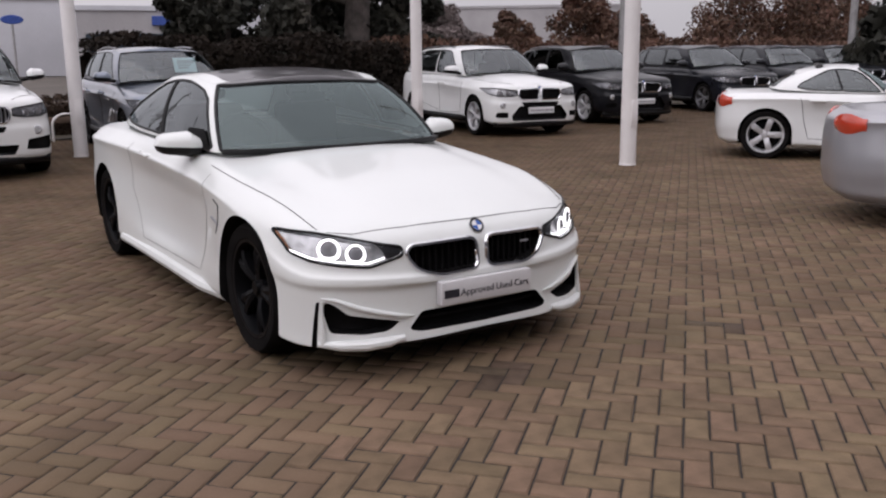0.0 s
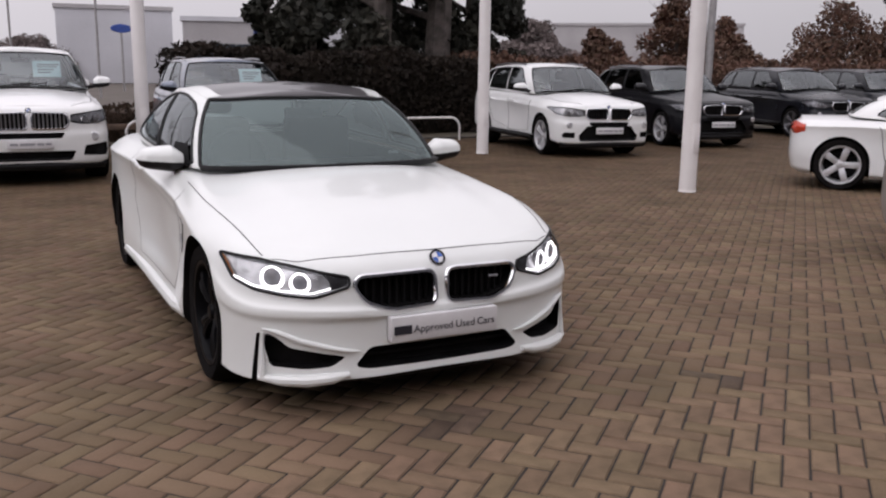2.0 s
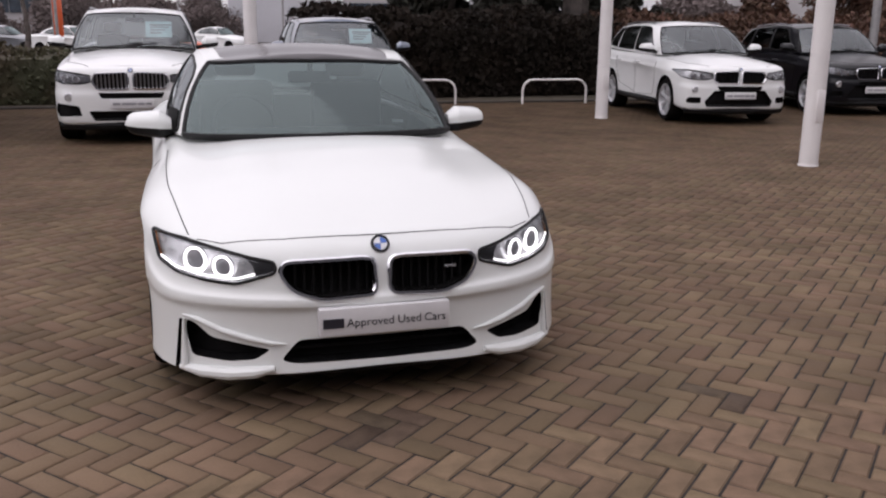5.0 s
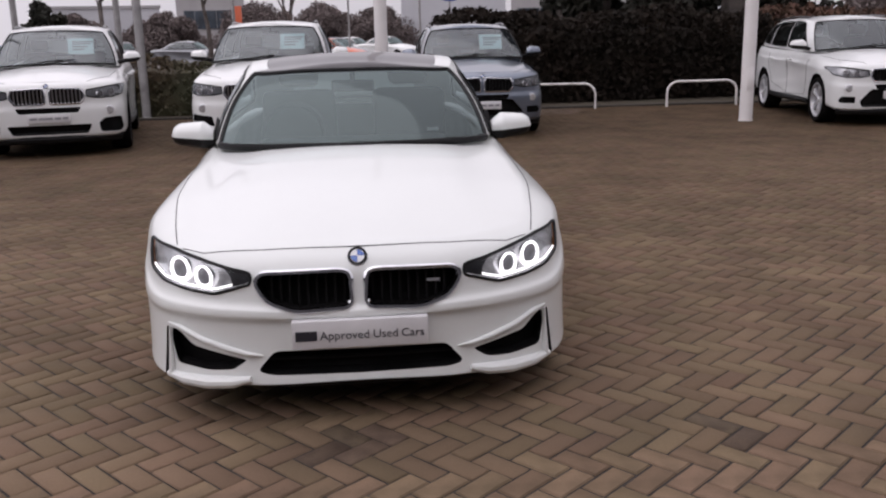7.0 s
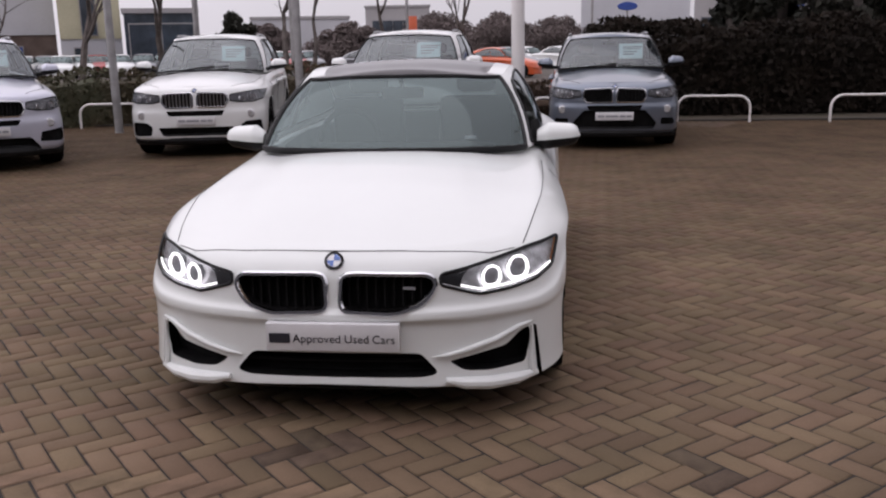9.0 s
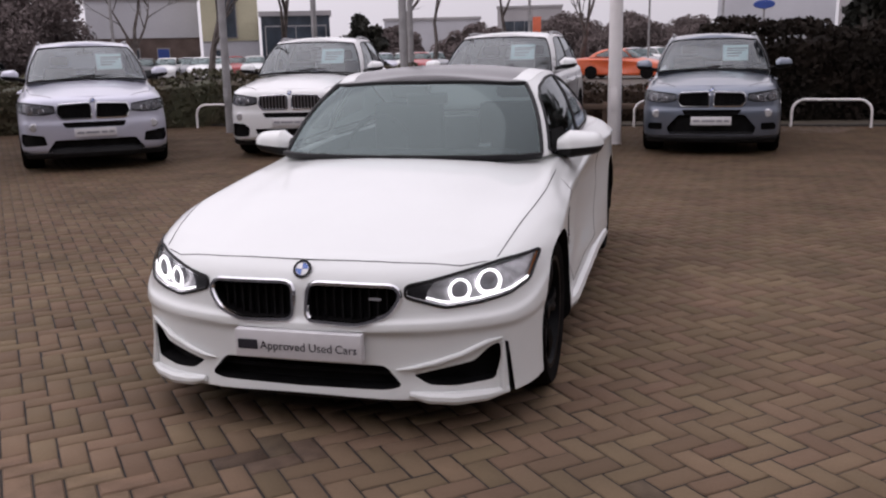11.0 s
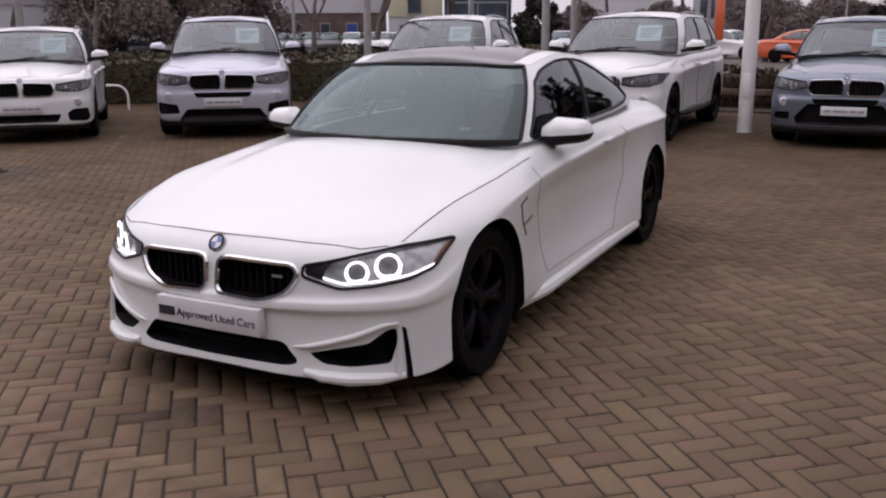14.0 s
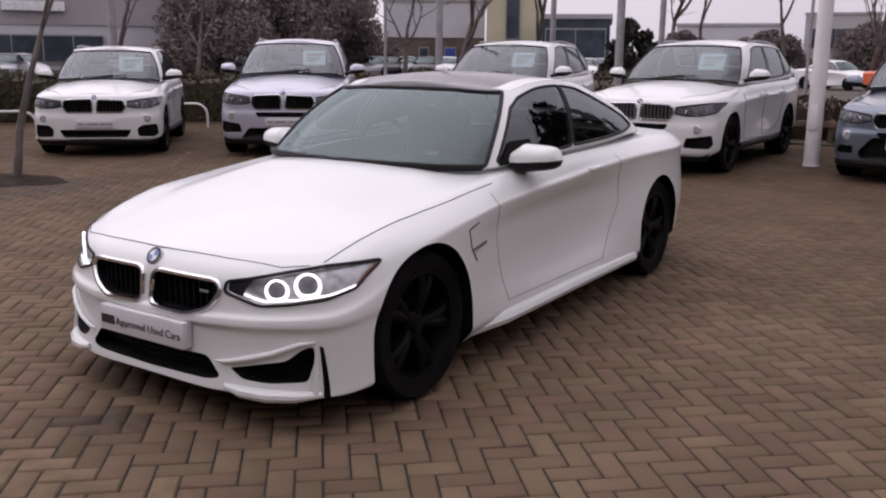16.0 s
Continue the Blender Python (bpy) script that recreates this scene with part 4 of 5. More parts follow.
def suv_spec(sx=1.0, sy=1.0, sz=1.0, lower=S_LOWER, vent=S_VENT, slim=True, **more):
    f3 = lambda some: [(x * sx, y * sy, z * sz) for x, y, z in some]
    plan = [(0, 0), (0.4, 0.015), (0.66, 0.055), (0.83, 0.135), (0.925, 0.3), (0.955, 0.7), (0.965, 0.95), (0.95, 1.4), (0.945, 2.2), (0.95, 3.0), (0.965, 3.8), (0.95, 4.3), (0.88, 4.68), (0.6, 4.84), (0, 4.88)]
    rows = [
        ([0.24, 0.24, 0.3, 0.28, 0.3, 0.32, 0.32], [0.08, 0.08, 0.1, 0.1, 0.1, 0.1, 0.1]),
        ([0.29, 0.29, 0.38, 0.36, 0.38, 0.4, 0.4], [0.015, 0.012, 0.01, 0.012, 0.01, 0.01, 0.0]),
        ([0.46, 0.47, 0.55, 0.5, 0.56, 0.56, 0.56], [0.0, 0.0, 0.0, 0.035, 0.0, 0.0, 0.0]),
        ([0.6, 0.61, 0.68, 0.66, 0.7, 0.72, 0.72], [0.004, 0.0, 0.0, 0.04, 0.0, 0.0, 0.0]),
        ([0.69, 0.7, 0.8, 0.85, 0.88, 0.9, 0.9], [0.022, 0.016, 0.004, 0.024, 0.006, 0.006, 0.006]),
        ([0.76, 0.78, 0.87, 0.94, 0.97, 1.02, 1.02], [0.026, 0.02, 0.008, 0.0, 0.006, 0.02, 0.02]),
        ([0.89, 0.91, 0.95, 0.985, 1.01, 1.08, 1.08], [0.045, 0.045, 0.035, 0.028, 0.03, 0.035, 0.035]),
        ([0.945, 0.96, 1.01, 1.06, 1.09, 1.13, 1.13], [0.075, 0.085, 0.075, 0.045, 0.05, 0.05, 0.06]),
        ([0.975, 0.99, 1.05, 1.12, 1.15, 1.18, 1.18], [0.135, 0.15, 0.135, 0.08, 0.09, 0.085, 0.1]),
    ]
    spec = dict(
        plan=[(x * sx, y * sy) for x, y in plan], keys=[0, 3, 6, 8, 10, 12, 14],
        rows=[([z * sz for z in a], b) for a, b in rows],
        spine=[(y * sy, z * sz) for y, z in ((0.135, 0.985), (0.5, 1.065), (1.0, 1.135), (1.4, 1.18), (2.5, 1.2), (4.7, 1.2))],
        dome=(0.012, 0.45, 0.2, 1.3, 0.09), nu=76, nv=26, nw=12,
        wheel_r=0.37 * sz, axles=(0.93 * sy, 3.86 * sy), track=0.955 * sx, tyre_w=0.27, arch=1.12, spokes=5,
        cuts=[(poly_scaled(S_KIDNEY, sx, sz), 0.05, MESHY, True), (poly_scaled(lower, sx, sz), 0.08, MESHY, False), (poly_scaled(vent, sx, sz), 0.06, MESHY, True), (poly_scaled(S_LAMP, sx, sz), 0.05, LAMPIN, True)],
        cabin=[(0.0, 1.3 * sy), (0.52 * sx, 1.37 * sy), (0.76 * sx, 1.75 * sy), (0.78 * sx, 3.8 * sy), (0.6 * sx, 4.4 * sy)], cabin_z=0.75 * sz,
        seat=(2.3 * sy, 0.92 * sz), mirror=(1.035 * sx, 1.7 * sy, 1.24 * sz, 0.98), mirror_h=0.1,
        belt=f3([(0, 1.25, 1.17), (0.45, 1.3, 1.17), (0.72, 1.4, 1.15), (0.84, 1.6, 1.13), (0.86, 2.1, 1.13), (0.87, 2.8, 1.15), (0.86, 3.6, 1.17), (0.84, 4.2, 1.19), (0.78, 4.6, 1.2), (0.4, 4.75, 1.2), (0, 4.78, 1.2)]),
        roof_edge=f3([(0, 2.0, 1.66), (0.35, 2.02, 1.655), (0.55, 2.07, 1.64), (0.64, 2.15, 1.63), (0.66, 2.4, 1.665), (0.67, 2.9, 1.69), (0.66, 3.5, 1.68), (0.64, 4.1, 1.64), (0.6, 4.35, 1.62), (0.3, 4.45, 1.63), (0, 4.47, 1.64)]),
        bulge=0.025, crown=0.05 * sz,
        panes=[("windscreen", [(-0.001, 0.02), (0.262, 0.02), (0.268, 0.96), (-0.001, 0.96)]),
               ("front_window", [(0.335, 0.07), (0.5, 0.07), (0.5, 0.9), (0.43, 0.9), (0.4, 0.84)]),
               ("rear_door_window", [(0.51, 0.07), (0.635, 0.07), (0.645, 0.9), (0.51, 0.9)]),
               ("quarter_window", [(0.65, 0.08), (0.74, 0.12), (0.75, 0.3), (0.71, 0.86), (0.655, 0.9)]),
               ("rear_window", [(0.87, 0.1), (1.001, 0.1), (1.001, 0.93), (0.88, 0.93)])],
        sx=sx, sz=sz, screen=CLEARGLASS, slats=True, plate=0.52, slim=slim, card=True, rings=CHROME)
    if slim:
        spec["cuts"].append((poly_scaled(S_SLIM, sx, sz), 0.05, MESHY, False))
    spec.update(more)
    return spec


def suv_details(car, tree, paint, spec):
    sx, sz = spec["sx"], spec["sz"]
    kid, lampp = poly_scaled(S_KIDNEY, sx, sz), poly_scaled(S_LAMP, sx, sz)
    for s in (1, -1):
        g = part("kidney_grille", ring_bar(tree, kid if s > 0 else flip(kid), 0.014, -0.004), CHROME, car)
        for i in range(8):
            x = (0.065 + 0.048 * i) * sx
            zz = [z for z in np.linspace(0.66, 0.94, 50) if inside((x / sx, z), S_KIDNEY)]
            if zz:
                p = onto(tree, s * x, 0.8 * sz)
                part("slat", boxed(s * x - 0.008, s * x + 0.008, p.y + 0.006, p.y + 0.045, zz[0] * sz, zz[-1] * sz), SATIN if spec["slats"] else MESHY, g)
        part("fog_lamp", lathe_at(onto(tree, s * 0.745 * sx, 0.6 * sz), 0.055), LAMPIN, car)
        part("shut_line", seam(tree, [(s * 0.5 * sx, 0.15, 0.97 * sz), (s * 0.76 * sx, 0.45, 1.02 * sz), (s * 0.83 * sx, 1.4 * spec["axles"][0], 1.1 * sz)], 0.004, 12), TRIM, car)
        ya = spec["axles"][0]
        part("shut_line", seam(tree, [(s * sx, ya + 0.55, 1.05 * sz), (s * sx, ya + 0.6, 0.4), (s * sx, ya + 1.55, 0.38), (s * sx, ya + 1.6, 1.1 * sz)], 0.004, 12), TRIM, car)
        part("shut_line", seam(tree, [(s * sx, ya + 1.6, 0.4), (s * sx, ya + 2.3, 0.5), (s * sx, ya + 2.55, 0.85), (s * sx, ya + 2.6, 1.1 * sz)], 0.004, 12), TRIM, car)
        for k in (0, 1):
            part("door_handle", tube([(s * (0.93 * sx), ya + 1.3 + k * 1.0, 0.98 * sz), (s * (0.985 * sx), ya + 1.34 + k, 0.985 * sz), (s * (0.985 * sx), ya + 1.48 + k, 0.99 * sz), (s * (0.93 * sx), ya + 1.52 + k, 0.99 * sz)], 0.016, 6), paint, car)
        b, r = spec["belt"], spec["roof_edge"]
        part("roof_rail", tube([(s * (r[k][0] - 0.03), r[k][1], r[k][2] + 0.036) for k in (4, 5, 6, 7)], 0.015, 6), spec.get("rail", SATIN), car)
        part("sill_cladding", tube([(s * 0.9 * sx, ya + 0.45, 0.33 * sz), (s * 0.93 * sx, ya + 1.0, 0.32 * sz), (s * 0.93 * sx, ya + 2.0, 0.32 * sz), (s * 0.92 * sx, ya + 2.45, 0.34 * sz)], 0.05, 8), spec.get("clad", TRIM), car)
    add_lamps(car, tree, lampp, [(0.64 * sx, 0.805 * sz, 0.045), (0.78 * sx, 0.82 * sz, 0.05)], glow=spec["rings"], mat=spec.get("lamp_mat", LAMPIN_D))
    add_plate(car, tree, spec["plate"] * sz)
    h = onto(tree, 0, 0.93 * sz)
    badge(car, h + Vector((0, -0.004, 0.0)), 0.033, 65)
    if spec["card"]:
        c = part("price_card", boxed(-0.18, 0.18, -0.004, 0.004, -0.13, 0.13), CARD, car, "pale cyan price card behind the windscreen")
        c.matrix_basis = pose(0.33 * sx, 1.84 * spec["axles"][0] / 0.93, 1.42 * sz, -30)
        for z in (0.07, 0.035, -0.01, -0.055):
            part("lettering", boxed(-0.12, 0.1 + z, -0.0065, -0.0045, z - 0.009, z + 0.009), INKPALE, c)
    for s in (1, -1):
        wp = [(s * 0.1 - 0.28, 1.2, 1.165), (s * 0.1 + 0.2, 1.33, 1.22)]
        part("wiper", tube([(x * sx, y * spec["axles"][0] / 0.93, z * sz + 0.02) for x, y, z in wp], 0.01, 5), TRIM, car)
    f = part("skid_plate", tube([(x * sx, 0.06 + 0.25 * abs(x) ** 3, 0.29 * sz) for x in np.linspace(-0.75, 0.75, 9)], 0.03, 8), spec.get("skid", TRIM), car)
    part("lower_valance", tube([(x * sx, 0.085 + 0.3 * abs(x) ** 3, 0.26 * sz) for x in np.linspace(-0.85, 0.85, 11)], 0.075, 10), TRIM, car)
    undertray(car, [(0.0, 0.2), (0.62 * sx, 0.3), (0.62 * sx, 4.4 * sz), (0.0, 4.5 * sz)], 0.2 * sz, 0.3 * sz)
    if spec.get("box"):
        part("dashboard_sign", boxed(0.12, 0.56, 1.5, 1.57, 1.19, 1.315, 0.02), TRIM, car, "black display box on the dashboard")


def lathe_at(p, r):
    bm = lathe([(0, -0.012), (r * 0.8, -0.012), (r, -0.004), (r, 0.03)], 18, "y")
    bmesh.ops.translate(bm, vec=p, verts=bm.verts)
    return bm


# ---- ground ----
def herringbone(x0, x1, y0, y1, turn, keep):
    """Centres and turns of the pavers of a 90-degree herringbone of 200 x 100 mm blocks inside a stretch of the plan."""
    a, c, s = 0.1, math.cos(radians(turn)), math.sin(radians(turn))
    reach = int(max(abs(v) for v in (x0, x1, y0, y1)) * 1.5 / a)
    i, j = np.meshgrid(np.arange(-reach, reach), np.arange(-reach, reach), indexing="ij")
    k = (i + j) % 4
    res = []
    for kind, ox, oy, tt in ((0, 3.28, 0.82, 0.0), (2, 2.78, 1.32, 90.0)):
        m = k == kind
        u, v = (i[m] + ox) * a, (j[m] + oy) * a
        x, y = u * c - v * s, u * s + v * c
        ok = (x > x0) & (x < x1) & (y > y0) & (y < y1)
        res.append(np.c_[x[ok], y[ok], np.full(ok.sum(), radians(turn + tt))])
    return np.concatenate(res)


def paver_verts():
    h, w, b = 0.0965, 0.0465, 0.006
    top = [(-h + b, -w + b, 0), (h - b, -w + b, 0), (h - b, w - b, 0), (-h + b, w - b, 0)]
    mid = [(-h, -w, -b), (h, -w, -b), (h, w, -b), (-h, w, -b)]
    low = [(x, y, -0.03) for x, y, _ in mid]
    faces = [(0, 1, 2, 3)] + [(4 + i, 4 + (i + 1) % 4, (i + 1) % 4, i) for i in range(4)] + [(8 + i, 8 + (i + 1) % 4, 4 + (i + 1) % 4, 4 + i) for i in range(4)]
    return np.array(top + mid + low), faces


PAVE = (-17.0, 19.0, -7.0, 14.2)
PAVE_TURN = 42.0


def lay_pavers():
    rng = np.random.default_rng(4)
    pv, pf = paver_verts()
    bricks = herringbone(*PAVE, PAVE_TURN, None)
    near = (np.abs(bricks[:, 0] - 0.6) < 1.75) & (bricks[:, 1] > -2.1) & (bricks[:, 1] < -0.45)
    order = np.argsort(np.where(near, np.hypot(bricks[:, 0] - 0.4, bricks[:, 1] + 1.2), 99))
    single, rest = bricks[order[:300]], bricks[order[300:]]
    bed = boxed(PAVE[0], PAVE[1], PAVE[2], PAVE[3], -0.03, -0.0075)
    pave = tagged(mesh_object("pavement", bed, JOINT, smooth=False), "brown clay block paving laid in herringbone", "pavement", kind="structure")
    c, s = np.cos(rest[:, 2])[:, None], np.sin(rest[:, 2])[:, None]
    n = len(rest)
    tilt = rng.normal(0, 0.010, (n, 2))
    P = np.empty((n, 12, 3))
    P[:, :, 0] = rest[:, 0, None] + pv[None, :, 0] * c - pv[None, :, 1] * s
    P[:, :, 1] = rest[:, 1, None] + pv[None, :, 0] * s + pv[None, :, 1] * c
    P[:, :, 2] = pv[None, :, 2] + rng.normal(-0.0015, 0.001, (n, 1)) + pv[None, :, 0] * tilt[:, :1] + pv[None, :, 1] * tilt[:, 1:]
    F = (np.array(pf)[None] + 12 * np.arange(n)[:, None, None]).reshape(-1, 4)
    me = bpy.data.meshes.new("pavers")
    me.vertices.add(n * 12)
    me.vertices.foreach_set("co", P.ravel())
    me.loops.add(F.size)
    me.loops.foreach_set("vertex_index", F.ravel().astype(np.int32))
    me.polygons.add(len(F))
    me.polygons.foreach_set("loop_start", np.arange(0, F.size, 4, dtype=np.int32))
    me.update(calc_edges=True)
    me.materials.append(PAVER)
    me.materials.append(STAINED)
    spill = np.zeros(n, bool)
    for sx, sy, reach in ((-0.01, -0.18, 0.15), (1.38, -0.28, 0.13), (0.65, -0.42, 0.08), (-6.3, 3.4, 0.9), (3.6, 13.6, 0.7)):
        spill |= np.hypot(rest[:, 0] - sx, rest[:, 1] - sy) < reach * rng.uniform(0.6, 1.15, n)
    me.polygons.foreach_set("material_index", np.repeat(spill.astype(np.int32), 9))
    ob = new("pavers", me)
    ob.parent = pave
    tagged(ob, "brown clay pavers in herringbone", kind="stuff")
    one = bpy.data.meshes.new("paver")
    one.from_pydata([tuple(p) for p in pv], [], pf)
    one.materials.append(PAVER1)
    for x, y, q in single:
        o = new("paver", one)
        o.parent = pave
        o.matrix_basis = pose(x, y, rng.normal(-0.0015, 0.001), math.degrees(rng.normal(0, 0.008)), math.degrees(rng.normal(0, 0.008)), math.degrees(q))


ground = tagged(mesh_object("ground", boxed(-900, 900, -400, 1500, -0.5, -0.035), GROUND, smooth=False), "brown-grey tarmac reaching the horizon", "ground", kind="structure")


# ---- poles and hoops ----
def make_pole(x, y, r, h, mat, label, lean=(0, 0)):
    p = thing("lamp_post", label, "lamp post", "lamp posts")
    part("shaft", tube([(0, 0, 0), (lean[0] * 0.5, lean[1] * 0.5, h * 0.5), (lean[0], lean[1], h)], [r, r * 0.93, r * 0.8], 20), mat, p)
    part("base_plate", lathe([(0, 0), (r * 1.08, 0), (r * 1.08, 0.012), (r * 1.02, 0.02), (0, 0.02)], 20, "z"), mat, p)
    part("access_door", boxed(-0.05, 0.05, -r - 0.004, -r + 0.03, 0.5, 0.85, 0.004), mat, p)
    p.matrix_world = pose(x, y, 0)
    return p


for x, y, r, label in ((6.1, 5.25, 0.105, "tall white steel lamp post on the paving"), (0.33, 11.0, 0.105, "tall white steel lamp post beside the blue-grey car"), (6.19, 10.8, 0.105, "tall white steel lamp post beside the white car")):
    make_pole(x, y, r, 8.0, POLE, label)


def make_hoop(x, y, w, h, turn):
    hp = thing("hoop_barrier", "low white steel hoop barrier set in the paving edge", "barrier", "hoop barriers")
    pts = [(-w / 2, 0, 0)] + [(-w / 2 + 0.22 - 0.22 * math.cos(q), 0, h - 0.22 + 0.22 * math.sin(q)) for q in np.linspace(0, math.pi / 2, 7)]
    pts += [(-p[0], p[1], p[2]) for p in reversed(pts)]
    part("rail", tube(pts, 0.024, 10), POLE, hp)
    hp.matrix_world = pose(x, y, 0, 0, 0, turn)


for x, y, w, t in ((3.85, 14.0, 1.3, -8), (6.6, 13.85, 1.4, 0), (-7.7, 13.7, 1.5, 6), (1.1, 14.05, 1.3, 0), (-11.75, 9.7, 1.5, 42), (-11.85, 5.98, 1.5, 60)):
    make_hoop(x, y, w, 0.48, t)

# ---- the cars ----
make_car("coupe_car", COUPE, WHITE, "white two-door coupe with black wheels and lit headlights", "car", pose(0.027, 0.044, 0, 0, 0, 0.6), roofmat=CARBON, rim=DARKRIM, stuff=coupe_details)
G = "display cars"


def facing(x, y, turn, axle):
    """Pose of a car whose front axle's middle stands at x, y, turned by turn degrees."""
    return pose(x, y, 0, 0, 0, turn) @ pose(0, -axle, 0)


BIG_SUV = suv_spec(box=True, vent=S_VENT5)
SMALL_SUV = suv_spec(0.94, 0.91, 0.915, slats=False, slim=False)
make_car("suv_car", BIG_SUV, WHITE2, "white sport utility car with a price card in its windscreen", "car", facing(-1.33, 9.55, 0, 0.93), G, stuff=suv_details, rim=DARKRIM)
make_car("suv_car", suv_spec(lower=S_LOWER), WHITE2, "white sport utility car with wide slatted kidney grille", "car", facing(-4.25, 9.65, 12, 0.93), G, stuff=suv_details, rim=DARKRIM)
make_car("suv_car", suv_spec(slats=False, lower=S_LOWER5, vent=S_VENT5), SILVER, "pale silver sport utility car with a price card", "car", facing(-6.7, 7.9, 38, 0.93), G, stuff=suv_details, rim=DARKRIM)
make_car("crossover_car", SMALL_SUV, WHITE2, "small white crossover car with a price card", "car", facing(-8.85, 6.15, 45, 0.85), G, stuff=suv_details, rim=DARKRIM)
make_car("suv_car", suv_spec(0.965, 0.952, 0.945, lower=S_LOW3, vent=S_VENT3, plate=0.5, slats=False, skid=SATIN), BLUE, "blue-grey sport utility car with a price card", "car", facing(1.74, 10.35, -1, 0.885), G, stuff=suv_details, rim=DARKRIM)
make_car("suv_car", suv_spec(0.965, 0.952, 0.945, lower=S_LOW3, vent=S_VENT3, plate=0.5, slats=False, card=False, skid=SATIN, lamp_mat=LAMPIN), WHITE2, "white sport utility car beside a lamp post", "car", facing(7.99, 10.15, -8, 0.885), G, stuff=suv_details)
make_car("suv_car", suv_spec(0.965, 0.952, 0.945, lower=S_LOW3, vent=S_VENT3, plate=0.5, slats=False, card=False), BLACKP, "black sport utility car with silver wheels", "car", facing(11.5, 11.05, -10, 0.885), G, stuff=suv_details)


def dark_spec(sx, sy, sz, **more):
    """A saloon or roadster of the coupe's family, scaled."""
    f3 = lambda some: [(x * sx, y * sy, z * sz) for x, y, z in some]
    c = dict(COUPE)
    c.update(plan=[(x * sx, y * sy) for x, y in COUPE["plan"]], rows=[([z * sz for z in a], b) for a, b in COUPE["rows"]],
             spine=[(y * sy, z * sz) for y, z in COUPE["spine"]], axles=(COUPE["axles"][0] * sy, COUPE["axles"][1] * sy),
             belt=f3(COUPE["belt"]), roof_edge=f3(COUPE["roof_edge"]), cabin=[(x * sx, y * sy) for x, y in COUPE["cabin"]],
             cuts=[(poly_scaled(KIDNEY, sx, sz), 0.05, MESHY, True), (poly_scaled(LOWER, sx, sz), 0.07, MESHY, False), (poly_scaled(LAMP, sx, sz), 0.05, LAMPIN, True)],
             track=0.9 * sx, nu=80, nv=28, nw=14, rail=False, mirror=(0.885 * sx, 1.75 * sy, 0.99 * sz, 0.95), seat=(2.15 * sy, 0.72 * sz), sx=sx, sz=sz, roof_label="", cabin_z=0.62)
    c.update(more)
    return c


def saloon_details(car, tree, paint, spec):
    sx, sz = spec["sx"], spec["sz"]
    for s in (1, -1):
        k = poly_scaled(KIDNEY, sx, sz)
        part("kidney_grille", ring_bar(tree, k if s > 0 else flip(k), 0.012, -0.004), CHROME, car)
        part("shut_line", seam(tree, [(s * 0.95, 1.4, 0.9), (s * 0.95, 1.45, 0.3), (s * 0.95, 2.6, 0.3), (s * 0.95, 2.75, 0.95)], 0.004, 10), TRIM, car)
        part("door_handle", tube([(s * 0.875 * sx, 2.4, 0.83 * sz), (s * 0.915 * sx, 2.45, 0.835 * sz), (s * 0.915 * sx, 2.58, 0.84 * sz), (s * 0.875 * sx, 2.62, 0.84 * sz)], 0.014, 6), spec.get("handle", paint), car)
    add_lamps(car, tree, poly_scaled(LAMP, sx, sz), [(0.625 * sx, 0.597 * sz, 0.036), (0.728 * sx, 0.622 * sz, 0.04)])
    add_plate(car, tree, 0.41 * sz)
    tail = max(y for _, y in spec["plan"])
    for s in (1, -1):
        bm = bmesh.new()
        rows = []
        for k in range(9):
            t = k / 8
            hit = tree.ray_cast(Vector((s * (0.42 + 0.62 * t) * sx, tail + 1.0, 0.83 * sz)) + Vector((s * 0.9 * t, 0, 0)), Vector((-s * 0.9 * t, -1.0, 0)).normalized())
            p = hit[0] if hit[0] is not None else Vector((s * 0.8 * sx, tail - 0.3, 0.83 * sz))
            n = hit[1] if hit[1] is not None else Vector((0, 1, 0))
            h = 0.05 + 0.035 * math.sin(math.pi * min(1, t * 1.15))
            rows.append([p + n * 0.004 + Vector((0, 0, h * q)) + n * 0.016 * (1 - q * q) for q in (-1, -0.5, 0, 0.5, 1)])
        grid_faces(bm, rows)
        bmesh.ops.recalc_face_normals(bm, faces=bm.faces)
        bmesh.ops.solidify(bm, geom=bm.faces[:], thickness=0.02)
        part("tail_light", bm, REDLAMP, car)


dark = make_car("suv_car", suv_spec(0.97, 0.96, 0.95, slats=False, card=False), NAVY, "dark grey sport utility car parked in a row", "car", facing(16.3, 12.0, -12, 0.893), G, stuff=suv_details, rim=SATIN)
copy_thing(dark, facing(20.4, 12.8, -12, 0.893))
copy_thing(dark, facing(24.5, 13.7, -12, 0.893))
ROAD = dark_spec(0.955, 0.91, 0.95, spokes=5, twin=False)
ROAD["belt"] = [(0, 1.5, 0.9), (0.34, 1.52, 0.9), (0.6, 1.62, 0.895), (0.69, 1.72, 0.895), (0.745, 2.0, 0.9), (0.75, 2.2, 0.905), (0.75, 2.45, 0.91), (0.735, 2.75, 0.925), (0.68, 3.0, 0.945), (0.4, 3.12, 0.96), (0, 3.15, 0.96)]
ROAD["roof_edge"] = [(0, 1.98, 1.235), (0.25, 1.99, 1.235), (0.44, 2.02, 1.225), (0.52, 2.06, 1.215), (0.54, 2.15, 1.23), (0.55, 2.28, 1.235), (0.545, 2.42, 1.23), (0.52, 2.6, 1.2), (0.47, 2.72, 1.17), (0.3, 2.8, 1.15), (0, 2.82, 1.15)]
